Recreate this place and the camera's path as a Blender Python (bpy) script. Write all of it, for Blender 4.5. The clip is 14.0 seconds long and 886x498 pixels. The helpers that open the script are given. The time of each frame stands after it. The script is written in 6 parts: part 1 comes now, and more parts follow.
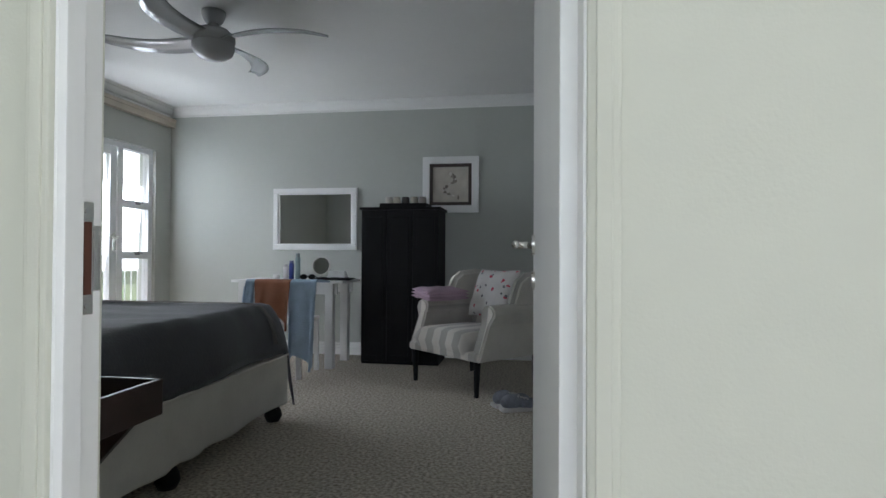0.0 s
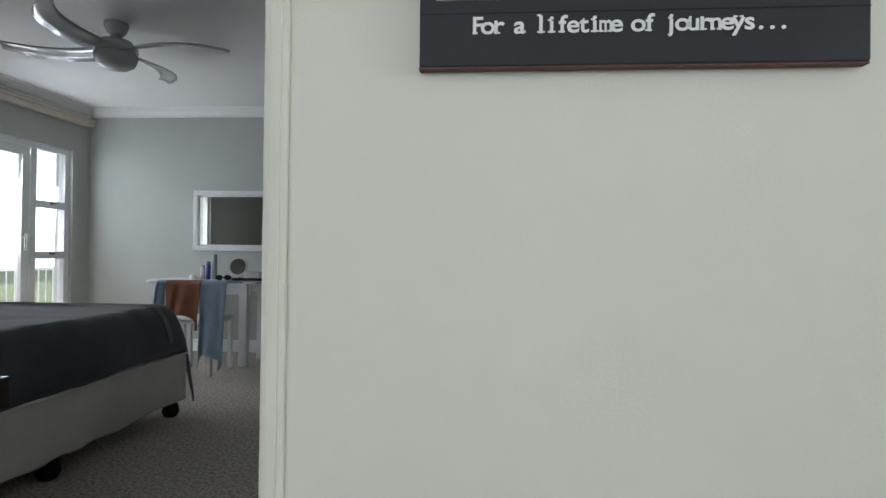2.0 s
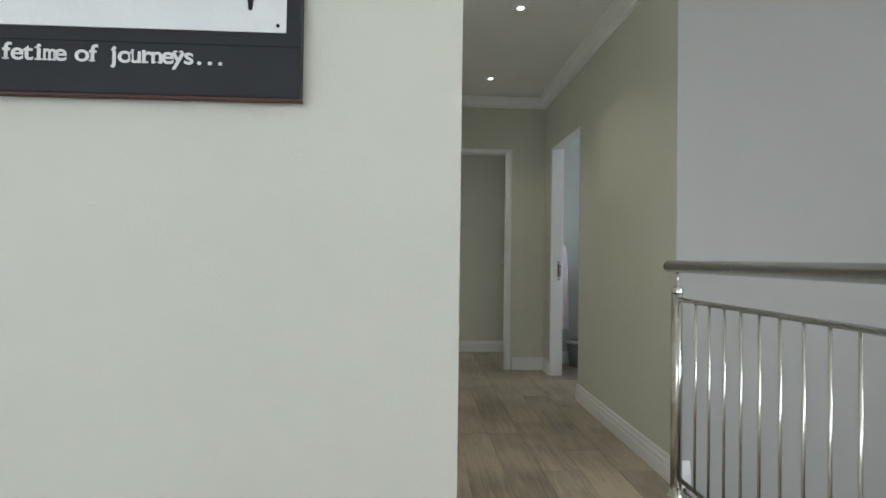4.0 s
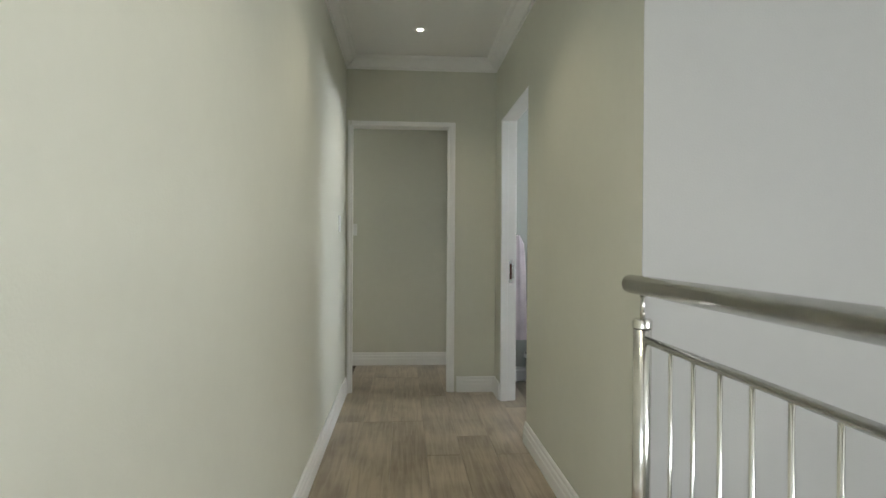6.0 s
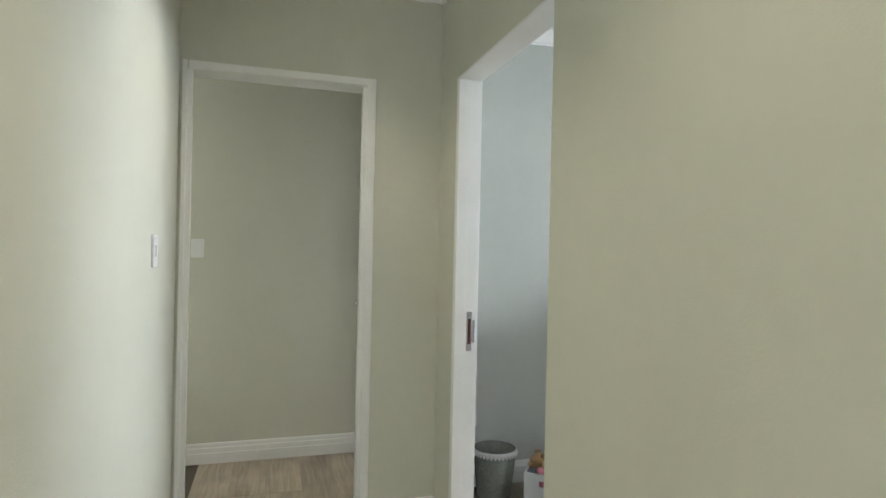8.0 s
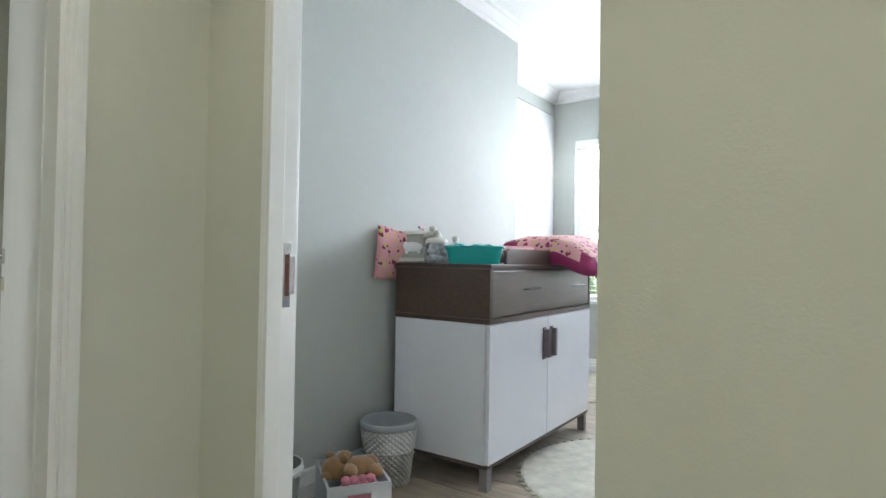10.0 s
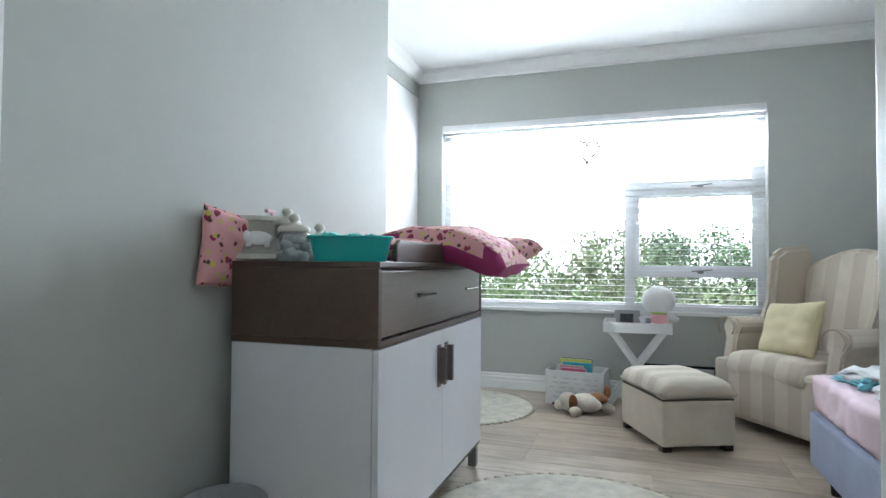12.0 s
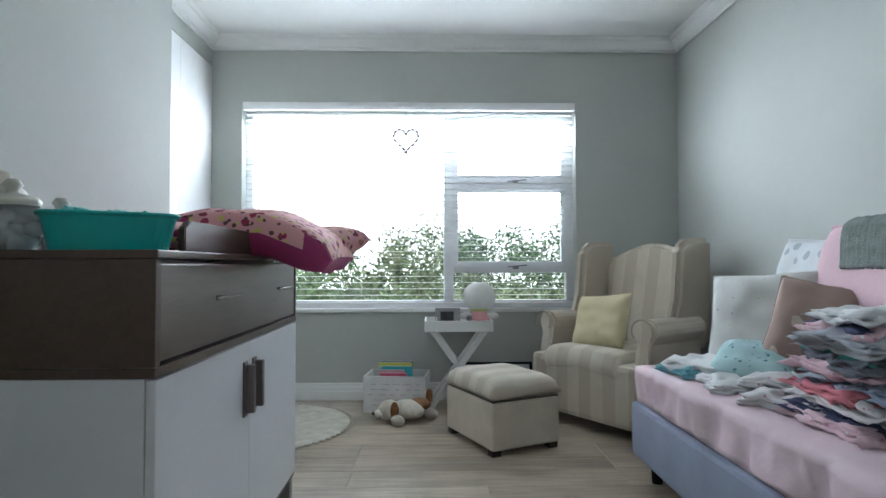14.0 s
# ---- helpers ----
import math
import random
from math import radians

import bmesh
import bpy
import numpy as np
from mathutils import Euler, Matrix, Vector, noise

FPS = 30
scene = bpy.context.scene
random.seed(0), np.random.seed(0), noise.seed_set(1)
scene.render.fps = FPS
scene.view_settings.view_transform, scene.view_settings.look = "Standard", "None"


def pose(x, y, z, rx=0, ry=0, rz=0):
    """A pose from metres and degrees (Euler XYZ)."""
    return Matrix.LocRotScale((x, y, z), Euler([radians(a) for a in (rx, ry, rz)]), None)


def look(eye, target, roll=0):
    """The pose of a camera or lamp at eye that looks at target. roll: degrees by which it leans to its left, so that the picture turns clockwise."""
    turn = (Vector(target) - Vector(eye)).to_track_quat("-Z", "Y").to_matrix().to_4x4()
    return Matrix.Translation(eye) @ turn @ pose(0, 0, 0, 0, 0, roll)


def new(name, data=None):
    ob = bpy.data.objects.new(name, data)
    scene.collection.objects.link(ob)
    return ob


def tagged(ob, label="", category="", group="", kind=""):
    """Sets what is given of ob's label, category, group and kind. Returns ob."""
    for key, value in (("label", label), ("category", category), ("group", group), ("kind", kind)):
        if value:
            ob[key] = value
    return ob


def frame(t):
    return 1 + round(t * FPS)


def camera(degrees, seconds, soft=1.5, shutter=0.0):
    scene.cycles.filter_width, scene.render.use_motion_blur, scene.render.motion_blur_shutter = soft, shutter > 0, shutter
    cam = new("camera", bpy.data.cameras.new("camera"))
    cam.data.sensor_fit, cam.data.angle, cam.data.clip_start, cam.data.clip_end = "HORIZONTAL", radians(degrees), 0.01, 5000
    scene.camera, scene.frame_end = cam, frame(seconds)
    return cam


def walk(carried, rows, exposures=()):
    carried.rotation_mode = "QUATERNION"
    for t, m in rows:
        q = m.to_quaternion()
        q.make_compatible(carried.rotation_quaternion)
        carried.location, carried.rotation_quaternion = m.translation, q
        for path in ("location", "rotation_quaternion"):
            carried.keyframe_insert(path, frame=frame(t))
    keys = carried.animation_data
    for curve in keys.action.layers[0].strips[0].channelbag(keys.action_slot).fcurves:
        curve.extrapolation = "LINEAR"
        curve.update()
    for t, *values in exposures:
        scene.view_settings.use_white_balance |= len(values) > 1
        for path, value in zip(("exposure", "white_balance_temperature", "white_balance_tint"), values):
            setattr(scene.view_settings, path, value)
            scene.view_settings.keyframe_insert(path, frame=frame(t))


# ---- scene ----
cam = camera(75.86, 14.0)
PATH = [
    (0, pose(-0.018, 0.062, 0.951, 90.71, -0.29, 8.82)),
    (0.5, pose(0.072, 0.014, 0.955, 90.57, -0.34, 8.14)),
    (1, pose(0.172, -0.050, 0.966, 90.48, -0.40, 7.36)),
    (1.5, pose(0.282, -0.115, 0.985, 90.43, -0.52, 6.25)),
    (2, pose(0.422, -0.155, 1.005, 90.43, -0.69, 4.52)),
    (2.5, pose(0.571, -0.222, 1.014, 90.47, -0.64, 2.15)),
    (3, pose(0.800, -0.242, 1.021, 90.71, -0.91, 0.98)),
    (3.5, pose(0.986, -0.240, 1.025, 91.03, -0.71, -1.21)),
    (4, pose(1.182, -0.181, 1.049, 90.85, -0.76, -2.85)),
    (4.2, pose(1.237, -0.149, 1.065, 90.59, -0.92, -3.08)),
    (5, pose(1.475, 0.130, 1.090, 90.20, -0.70, -3.60)),
    (5.7, pose(1.655, 0.550, 1.125, 89.80, -0.45, -3.90)),
    (6.3, pose(1.714, 1.047, 1.152, 89.50, -0.28, -3.98)),
    (6.5, pose(1.709, 1.240, 1.192, 89.36, -0.34, -4.10)),
    (7, pose(1.692, 1.725, 1.274, 89.24, -0.65, -5.47)),
    (7.5, pose(1.666, 2.153, 1.330, 89.58, -1.02, -8.98)),
    (8, pose(1.647, 2.541, 1.305, 89.95, -1.24, -16.72)),
    (8.5, pose(1.580, 2.850, 1.218, 90.22, -1.26, -26.35)),
    (9, pose(1.496, 3.133, 1.110, 90.49, -1.30, -37.70)),
    (9.2, pose(1.464, 3.250, 1.070, 90.55, -1.24, -42.60)),
    (9.9, pose(1.470, 3.640, 1.000, 90.95, -1.00, -54.00)),
    (10.6, pose(1.690, 3.930, 0.975, 91.30, -0.80, -61.00)),
    (11.3, pose(1.919, 4.091, 0.971, 91.52, -0.60, -65.44)),
    (11.5, pose(1.944, 4.102, 0.978, 91.49, -0.51, -66.65)),
    (12, pose(2.059, 4.195, 0.968, 91.54, -0.41, -71.44)),
    (12.5, pose(2.171, 4.258, 0.967, 91.59, -0.29, -76.36)),
    (13, pose(2.259, 4.306, 0.953, 91.64, -0.12, -81.50)),
    (13.5, pose(2.349, 4.342, 0.943, 91.65, -0.04, -86.31)),
    (14, pose(2.439, 4.360, 0.941, 91.65, 0.12, -91.30)),
]
EXPOSURES = [(0.0, 0.25, 5850, 11), (2.5, 0.0, 5850, 11), (4.0, 0.18, 5850, 11), (6.5, 0.75, 6100, 10), (9.0, 1.2, 5950, 10), (11.5, 0.78, 5750, 9), (12.5, 0.55, 5750, 9), (14.0, 0.1, 5700, 7)]
walk(cam, PATH, EXPOSURES)

# ---- world, sun, area lamps in the windows and at added openings ----
world = bpy.data.worlds.new("sky")
scene.world = world
world.use_nodes = True
wn = world.node_tree
sky = wn.nodes.new("ShaderNodeTexSky")
sky.sky_type, sky.sun_disc = "NISHITA", False
sky.sun_elevation, sky.sun_rotation = radians(60), radians(-60)
sky.air_density, sky.dust_density = 0.4, 8.0
wn.links.new(sky.outputs["Color"], wn.nodes["Background"].inputs["Color"])
wn.nodes["Background"].inputs["Strength"].default_value = 0.15

sun_data = bpy.data.lights.new("sun", "SUN")
sun_data.energy, sun_data.angle, sun_data.color = 5.0, radians(0.6), (1.0, 0.95, 0.88)
sun = new("sun", sun_data)
sun.matrix_world = look((0, 0, 0), (0.42, -0.25, -0.87))


def area_lamp(name, at, aim, width, height, power, colour):
    data = bpy.data.lights.new(name, "AREA")
    data.shape, data.size, data.size_y, data.energy, data.color = "RECTANGLE", width, height, power, colour
    ob = new(name, data)
    ob.matrix_world = look(at, aim)
    return ob


area_lamp("daylight_nursery", (6.60, 4.50, 1.74), (3.4, 4.50, 0.34), 2.3, 0.72, 98, (0.93, 0.97, 1.0))
area_lamp("daylight_bedroom", (-3.72, 4.05, 1.42), (0.0, 4.05, 1.1), 1.9, 0.95, 36, (0.93, 0.97, 1.0))
# landing and stairs lamps are added at unseen openings behind and beside the walker
area_lamp("added_light_landing", (-0.1, -2.66, 1.45), (0.2, 0.0, 1.15), 2.2, 1.5, 42, (0.93, 0.96, 1.0))
area_lamp("added_light_stairs", (5.16, -0.9, 1.5), (1.2, 0.6, 1.2), 2.0, 1.4, 70, (1.0, 0.98, 0.93))
# lamp added to brighten the end room from an opening out of view
area_lamp("added_light_end_room", (-0.16, 5.8, 1.5), (2.5, 5.9, 1.7), 0.7, 1.1, 5, (1.0, 0.97, 0.9))

# ---- materials ----
MATS = {}


def mat(name, colour, rough=0.6, vary=0.08, scale=6.0, bump=0.0, bump_scale=200.0, metal=0.0, second=None, trans=0.0, random_tint=0.0, sheen=0.0, coat=0.0):
    """A paint-like surface: base colour with broad and fine variation, fine relief."""
    if name in MATS:
        return MATS[name]
    m = bpy.data.materials.new(name)
    m.use_nodes = True
    t = m.node_tree
    b = t.nodes["Principled BSDF"]
    b.inputs["Roughness"].default_value = rough
    b.inputs["Metallic"].default_value = metal
    b.inputs["Transmission Weight"].default_value = trans
    b.inputs["Sheen Weight"].default_value = sheen
    b.inputs["Coat Weight"].default_value = coat
    co = t.nodes.new("ShaderNodeTexCoord")
    n1 = t.nodes.new("ShaderNodeTexNoise")
    n1.inputs["Scale"].default_value, n1.inputs["Detail"].default_value = scale, 6
    n2 = t.nodes.new("ShaderNodeTexNoise")
    n2.inputs["Scale"].default_value, n2.inputs["Detail"].default_value = scale * 14, 3
    t.links.new(co.outputs["Object"], n1.inputs["Vector"])
    t.links.new(co.outputs["Object"], n2.inputs["Vector"])
    add = t.nodes.new("ShaderNodeMath")
    add.operation = "MULTIPLY_ADD"
    add.inputs[1].default_value = 0.35
    t.links.new(n2.outputs["Fac"], add.inputs[0])
    t.links.new(n1.outputs["Fac"], add.inputs[2])
    ramp = t.nodes.new("ShaderNodeValToRGB")
    c2 = second or tuple(c * (1 - 2.2 * vary) for c in colour)
    ramp.color_ramp.elements[0].position, ramp.color_ramp.elements[1].position = 0.42, 0.95
    ramp.color_ramp.elements[0].color = (*c2, 1)
    ramp.color_ramp.elements[1].color = (*[min(1, c * (1 + vary)) for c in colour], 1)
    t.links.new(add.outputs[0], ramp.inputs["Fac"])
    out = ramp.outputs["Color"]
    if random_tint:
        info = t.nodes.new("ShaderNodeObjectInfo")
        hsv = t.nodes.new("ShaderNodeHueSaturation")
        mr = t.nodes.new("ShaderNodeMapRange")
        mr.inputs["To Min"].default_value, mr.inputs["To Max"].default_value = 1 - random_tint, 1 + random_tint
        t.links.new(info.outputs["Random"], mr.inputs["Value"])
        t.links.new(mr.outputs["Result"], hsv.inputs["Value"])
        t.links.new(out, hsv.inputs["Color"])
        out = hsv.outputs["Color"]
    t.links.new(out, b.inputs["Base Color"])
    if bump:
        n3 = t.nodes.new("ShaderNodeTexNoise")
        n3.inputs["Scale"].default_value, n3.inputs["Detail"].default_value = bump_scale, 3
        t.links.new(co.outputs["Object"], n3.inputs["Vector"])
        bp = t.nodes.new("ShaderNodeBump")
        bp.inputs["Strength"].default_value, bp.inputs["Distance"].default_value = bump, 0.004
        t.links.new(n3.outputs["Fac"], bp.inputs["Height"])
        t.links.new(bp.outputs["Normal"], b.inputs["Normal"])
    MATS[name] = m
    return m


def striped(name, c1, c2, axis, period, rough=0.85):
    """Woven upholstery with broad stripes along one axis of the piece."""
    if name in MATS:
        return MATS[name]
    m = mat(name, c1, rough, 0.05, 9, 0.35, 500, sheen=0.2)
    t = m.node_tree
    b = t.nodes["Principled BSDF"]
    base = b.inputs["Base Color"].links[0].from_socket
    co = t.nodes.new("ShaderNodeTexCoord")
    sep = t.nodes.new("ShaderNodeSeparateXYZ")
    t.links.new(co.outputs["Object"], sep.inputs[0])
    mul = t.nodes.new("ShaderNodeMath")
    mul.operation, mul.inputs[1].default_value = "MULTIPLY", 2 * math.pi / period
    t.links.new(sep.outputs[axis], mul.inputs[0])
    sn = t.nodes.new("ShaderNodeMath")
    sn.operation = "SINE"
    t.links.new(mul.outputs[0], sn.inputs[0])
    r = t.nodes.new("ShaderNodeMapRange")
    r.inputs["From Min"].default_value, r.inputs["From Max"].default_value = -0.12, 0.12
    t.links.new(sn.outputs[0], r.inputs["Value"])
    mix = t.nodes.new("ShaderNodeMix")
    mix.data_type = "RGBA"
    t.links.new(r.outputs["Result"], mix.inputs["Factor"])
    t.links.new(base, mix.inputs["A"])
    mix.inputs["B"].default_value = (*c2, 1)
    t.links.new(mix.outputs["Result"], b.inputs["Base Color"])
    return m


def spotted(name, base, spots, scale, size, rough=0.85):
    """Printed cloth: small blots of two colours scattered on a ground colour."""
    if name in MATS:
        return MATS[name]
    m = mat(name, base, rough, 0.04, 12, 0.2, 400)
    t = m.node_tree
    b = t.nodes["Principled BSDF"]
    sock = b.inputs["Base Color"].links[0].from_socket
    co = t.nodes.new("ShaderNodeTexCoord")
    for i, colour in enumerate(spots):
        warp = t.nodes.new("ShaderNodeTexVoronoi")
        warp.inputs["Scale"].default_value = scale * (1 + 0.37 * i)
        mp = t.nodes.new("ShaderNodeMapping")
        mp.inputs["Location"].default_value = (3.1 * i, 1.7 * i, 5.3 * i)
        no = t.nodes.new("ShaderNodeTexNoise")
        no.inputs["Scale"].default_value = scale * 3
        ad = t.nodes.new("ShaderNodeMath")
        ad.operation, ad.inputs[1].default_value = "MULTIPLY_ADD", 0.35
        t.links.new(co.outputs["Object"], mp.inputs["Vector"])
        t.links.new(mp.outputs["Vector"], warp.inputs["Vector"])
        t.links.new(mp.outputs["Vector"], no.inputs["Vector"])
        t.links.new(no.outputs["Fac"], ad.inputs[0])
        t.links.new(warp.outputs["Distance"], ad.inputs[2])
        lt = t.nodes.new("ShaderNodeMath")
        lt.operation, lt.inputs[1].default_value = "LESS_THAN", size + 0.17
        t.links.new(ad.outputs[0], lt.inputs[0])
        mix = t.nodes.new("ShaderNodeMix")
        mix.data_type = "RGBA"
        t.links.new(lt.outputs[0], mix.inputs["Factor"])
        t.links.new(sock, mix.inputs["A"])
        mix.inputs["B"].default_value = (*colour, 1)
        sock = mix.outputs["Result"]
    t.links.new(sock, b.inputs["Base Color"])
    return m


def wood(name, c1, c2, rough=0.45, axis="Y", stretch=14.0, scale=3.0, random_tint=0.0, bump=0.15):
    """Wood with grain that runs along one axis."""
    if name in MATS:
        return MATS[name]
    m = mat(name, c1, rough, 0.1, 5, random_tint=random_tint)
    t = m.node_tree
    b = t.nodes["Principled BSDF"]
    co = t.nodes.new("ShaderNodeTexCoord")
    mp = t.nodes.new("ShaderNodeMapping")
    mp.inputs["Scale"].default_value = [1.0 if a == axis else stretch for a in "XYZ"]
    info = t.nodes.new("ShaderNodeObjectInfo")
    sh = t.nodes.new("ShaderNodeMath")
    sh.operation, sh.inputs[1].default_value = "MULTIPLY", 37.0
    t.links.new(info.outputs["Random"], sh.inputs[0])
    ad = t.nodes.new("ShaderNodeVectorMath")
    t.links.new(co.outputs["Object"], ad.inputs[0])
    t.links.new(sh.outputs[0], ad.inputs[1])
    t.links.new(ad.outputs[0], mp.inputs["Vector"])
    n = t.nodes.new("ShaderNodeTexNoise")
    n.inputs["Scale"].default_value, n.inputs["Detail"].default_value, n.inputs["Distortion"].default_value = scale, 8, 0.8
    t.links.new(mp.outputs["Vector"], n.inputs["Vector"])
    n2 = t.nodes.new("ShaderNodeTexNoise")
    n2.inputs["Scale"].default_value, n2.inputs["Detail"].default_value = 2.6, 4
    t.links.new(ad.outputs[0], n2.inputs["Vector"])
    av = t.nodes.new("ShaderNodeMath")
    av.operation, av.inputs[1].default_value = "MULTIPLY_ADD", 0.5
    half = t.nodes.new("ShaderNodeMath")
    half.operation, half.inputs[1].default_value = "MULTIPLY", 0.6
    t.links.new(n2.outputs["Fac"], half.inputs[0])
    t.links.new(n.outputs["Fac"], av.inputs[0])
    t.links.new(half.outputs[0], av.inputs[2])
    r = t.nodes.new("ShaderNodeValToRGB")
    r.color_ramp.elements[0].position, r.color_ramp.elements[1].position = 0.40, 0.68
    r.color_ramp.elements[0].color, r.color_ramp.elements[1].color = (*c2, 1), (*c1, 1)
    t.links.new(av.outputs[0], r.inputs["Fac"])
    out = r.outputs["Color"]
    if random_tint:
        hsv = next(k for k in t.nodes if k.bl_idname == "ShaderNodeHueSaturation")
        t.links.new(out, hsv.inputs["Color"])
        out = hsv.outputs["Color"]
    t.links.new(out, b.inputs["Base Color"])
    bp = t.nodes.new("ShaderNodeBump")
    bp.inputs["Strength"].default_value, bp.inputs["Distance"].default_value = bump, 0.002
    t.links.new(n.outputs["Fac"], bp.inputs["Height"])
    t.links.new(bp.outputs["Normal"], b.inputs["Normal"])
    return m


def glowing(name, colour, strength):
    m = mat(name, (0.8, 0.8, 0.8), 0.4)
    b = m.node_tree.nodes["Principled BSDF"]
    b.inputs["Emission Color"].default_value, b.inputs["Emission Strength"].default_value = (*colour, 1), strength
    return m


WALL = mat("wall_paint_greige", (0.60, 0.60, 0.515), 0.75, 0.02, 1.5, 0.12, 160)
WALL_ROOM = mat("wall_paint_pale_grey", (0.46, 0.475, 0.44), 0.75, 0.02, 1.5, 0.12, 160)
# stairwell walls: one even grey, darker and cooler than the other walls
WALL_STAIR = mat("wall_cool_grey", (0.39, 0.39, 0.37), 0.75, 0.02, 1.5, 0.12, 160)
CEIL = mat("ceiling_white", (0.80, 0.80, 0.78), 0.85, 0.015, 2, 0.08, 120)
TRIM = mat("gloss_white_trim", (0.80, 0.80, 0.78), 0.35, 0.02, 4)
WHITE = mat("white_satin_paint", (0.78, 0.78, 0.77), 0.4, 0.025, 5)
STEEL = mat("brushed_steel", (0.78, 0.77, 0.73), 0.20, 0.06, 20, metal=1.0)
CHROME = mat("chrome", (0.75, 0.75, 0.75), 0.12, 0.03, 20, metal=1.0)
BLACK = mat("black_paint", (0.006, 0.006, 0.007), 0.6, 0.2, 6)
BLACK.node_tree.nodes["Principled BSDF"].inputs["Specular IOR Level"].default_value = 0.25
DARK = mat("dark_stained_wood", (0.035, 0.02, 0.016), 0.35, 0.2, 8)
PLANK = wood("laminate_oak_grey_brown", (0.46, 0.39, 0.295), (0.23, 0.185, 0.135), 0.30, "Y", 16, 3.0, 0.10, 0.1)
GROUT = mat("floor_under", (0.09, 0.075, 0.055), 0.8, 0.1, 6)
CARPET = mat("speckled_carpet", (0.58, 0.53, 0.44), 0.95, 0.25, 62, 1.0, 240, second=(0.13, 0.105, 0.08))
GLASS = mat("window_glass", (1, 1, 1), 0.0, 0.0, 2, trans=1.0)
MIRROR = mat("mirror_glass", (0.85, 0.86, 0.85), 0.01, 0.0, 2, metal=1.0)
ALU = mat("white_aluminium", (0.78, 0.79, 0.80), 0.4, 0.02, 6)

# ---- mesh helpers ----


def box(bm, x0, x1, y0, y1, z0, z1, bevel=0.0, m=None):
    """Adds a box, with eased edges if asked."""
    b = bmesh.new()
    bmesh.ops.create_cube(b, size=1)
    for v in b.verts:
        v.co = Vector((x0 + (v.co.x + 0.5) * (x1 - x0), y0 + (v.co.y + 0.5) * (y1 - y0), z0 + (v.co.z + 0.5) * (z1 - z0)))
    if bevel:
        bmesh.ops.bevel(b, geom=b.edges[:], offset=bevel, segments=2, affect="EDGES", profile=0.6)
    return join(bm, b, m)


def join(bm, b, m=None):
    if m is not None:
        b.transform(m)
    me = bpy.data.meshes.new("tmp")
    b.to_mesh(me)
    b.free()
    bm.from_mesh(me)
    bpy.data.meshes.remove(me)
    return bm


def rod(bm, p, q, r, r2=None, seg=16):
    """Adds a round bar from p to q."""
    p, q = Vector(p), Vector(q)
    b = bmesh.new()
    bmesh.ops.create_cone(b, cap_ends=True, segments=seg, radius1=r, radius2=r if r2 is None else r2, depth=(q - p).length)
    b.transform(Matrix.Translation((p + q) / 2) @ (q - p).to_track_quat("Z", "Y").to_matrix().to_4x4())
    return join(bm, b)


def beam(bm, p, q, w, h, bevel=0.003):
    """Adds a square bar from p to q, w across and h in the upright sense."""
    p, q = Vector(p), Vector(q)
    m = Matrix.Translation((p + q) / 2) @ (q - p).to_track_quat("Y", "Z").to_matrix().to_4x4()
    n = (q - p).length / 2
    return box(bm, -w / 2, w / 2, -n, n, -h / 2, h / 2, bevel, m)


def lathe(bm, profile, seg=32, m=None):
    """Adds a turned shape from (radius, height) pairs."""
    b = bmesh.new()
    rings = []
    for r, z in profile:
        rings.append([b.verts.new((r * math.cos(2 * math.pi * i / seg), r * math.sin(2 * math.pi * i / seg), z)) for i in range(seg)])
    for a, c in zip(rings, rings[1:]):
        for i in range(seg):
            b.faces.new((a[i], a[(i + 1) % seg], c[(i + 1) % seg], c[i]))
    bmesh.ops.remove_doubles(b, verts=b.verts[:], dist=1e-5)
    return join(bm, b, m)


def puff(bm, sx, sy, sz, m=None, power=0.45, n=20, crease=0.012, seed=0, sharp=4.0):
    """Adds a stuffed cushion lying flat: sx by sy, sz thick at the middle, thin at the seams."""
    b = bmesh.new()
    grids = []
    for side in (1, -1):
        g = []
        for i in range(n + 1):
            row = []
            for j in range(n + 1):
                u, v = 2 * i / n - 1, 2 * j / n - 1
                k = max(0, (1 - abs(u) ** sharp) * (1 - abs(v) ** sharp)) ** power
                pinch = 1 - 0.06 * (1 - abs(u)) * abs(v) ** 3 - 0.06 * (1 - abs(v)) * abs(u) ** 3
                wob = crease * noise.noise(Vector((u * 2.3 + seed, v * 2.3, side * 3.0)))
                row.append(b.verts.new((u * sx / 2 * pinch, v * sy / 2 * pinch, side * (sz / 2 * k + wob * k))))
            g.append(row)
        grids.append(g)
        for i in range(n):
            for j in range(n):
                f = (g[i][j], g[i + 1][j], g[i + 1][j + 1], g[i][j + 1])
                b.faces.new(f if side > 0 else f[::-1])
    bmesh.ops.remove_doubles(b, verts=b.verts[:], dist=1e-5)
    return join(bm, b, m)


def ball(bm, x, y, z, rx, ry, rz, seg=20, m=None):
    b = bmesh.new()
    bmesh.ops.create_uvsphere(b, u_segments=seg, v_segments=seg // 2 + 2, radius=1)
    b.transform(Matrix.Translation((x, y, z)) @ Matrix.Diagonal((rx, ry, rz, 1)))
    return join(bm, b, m)


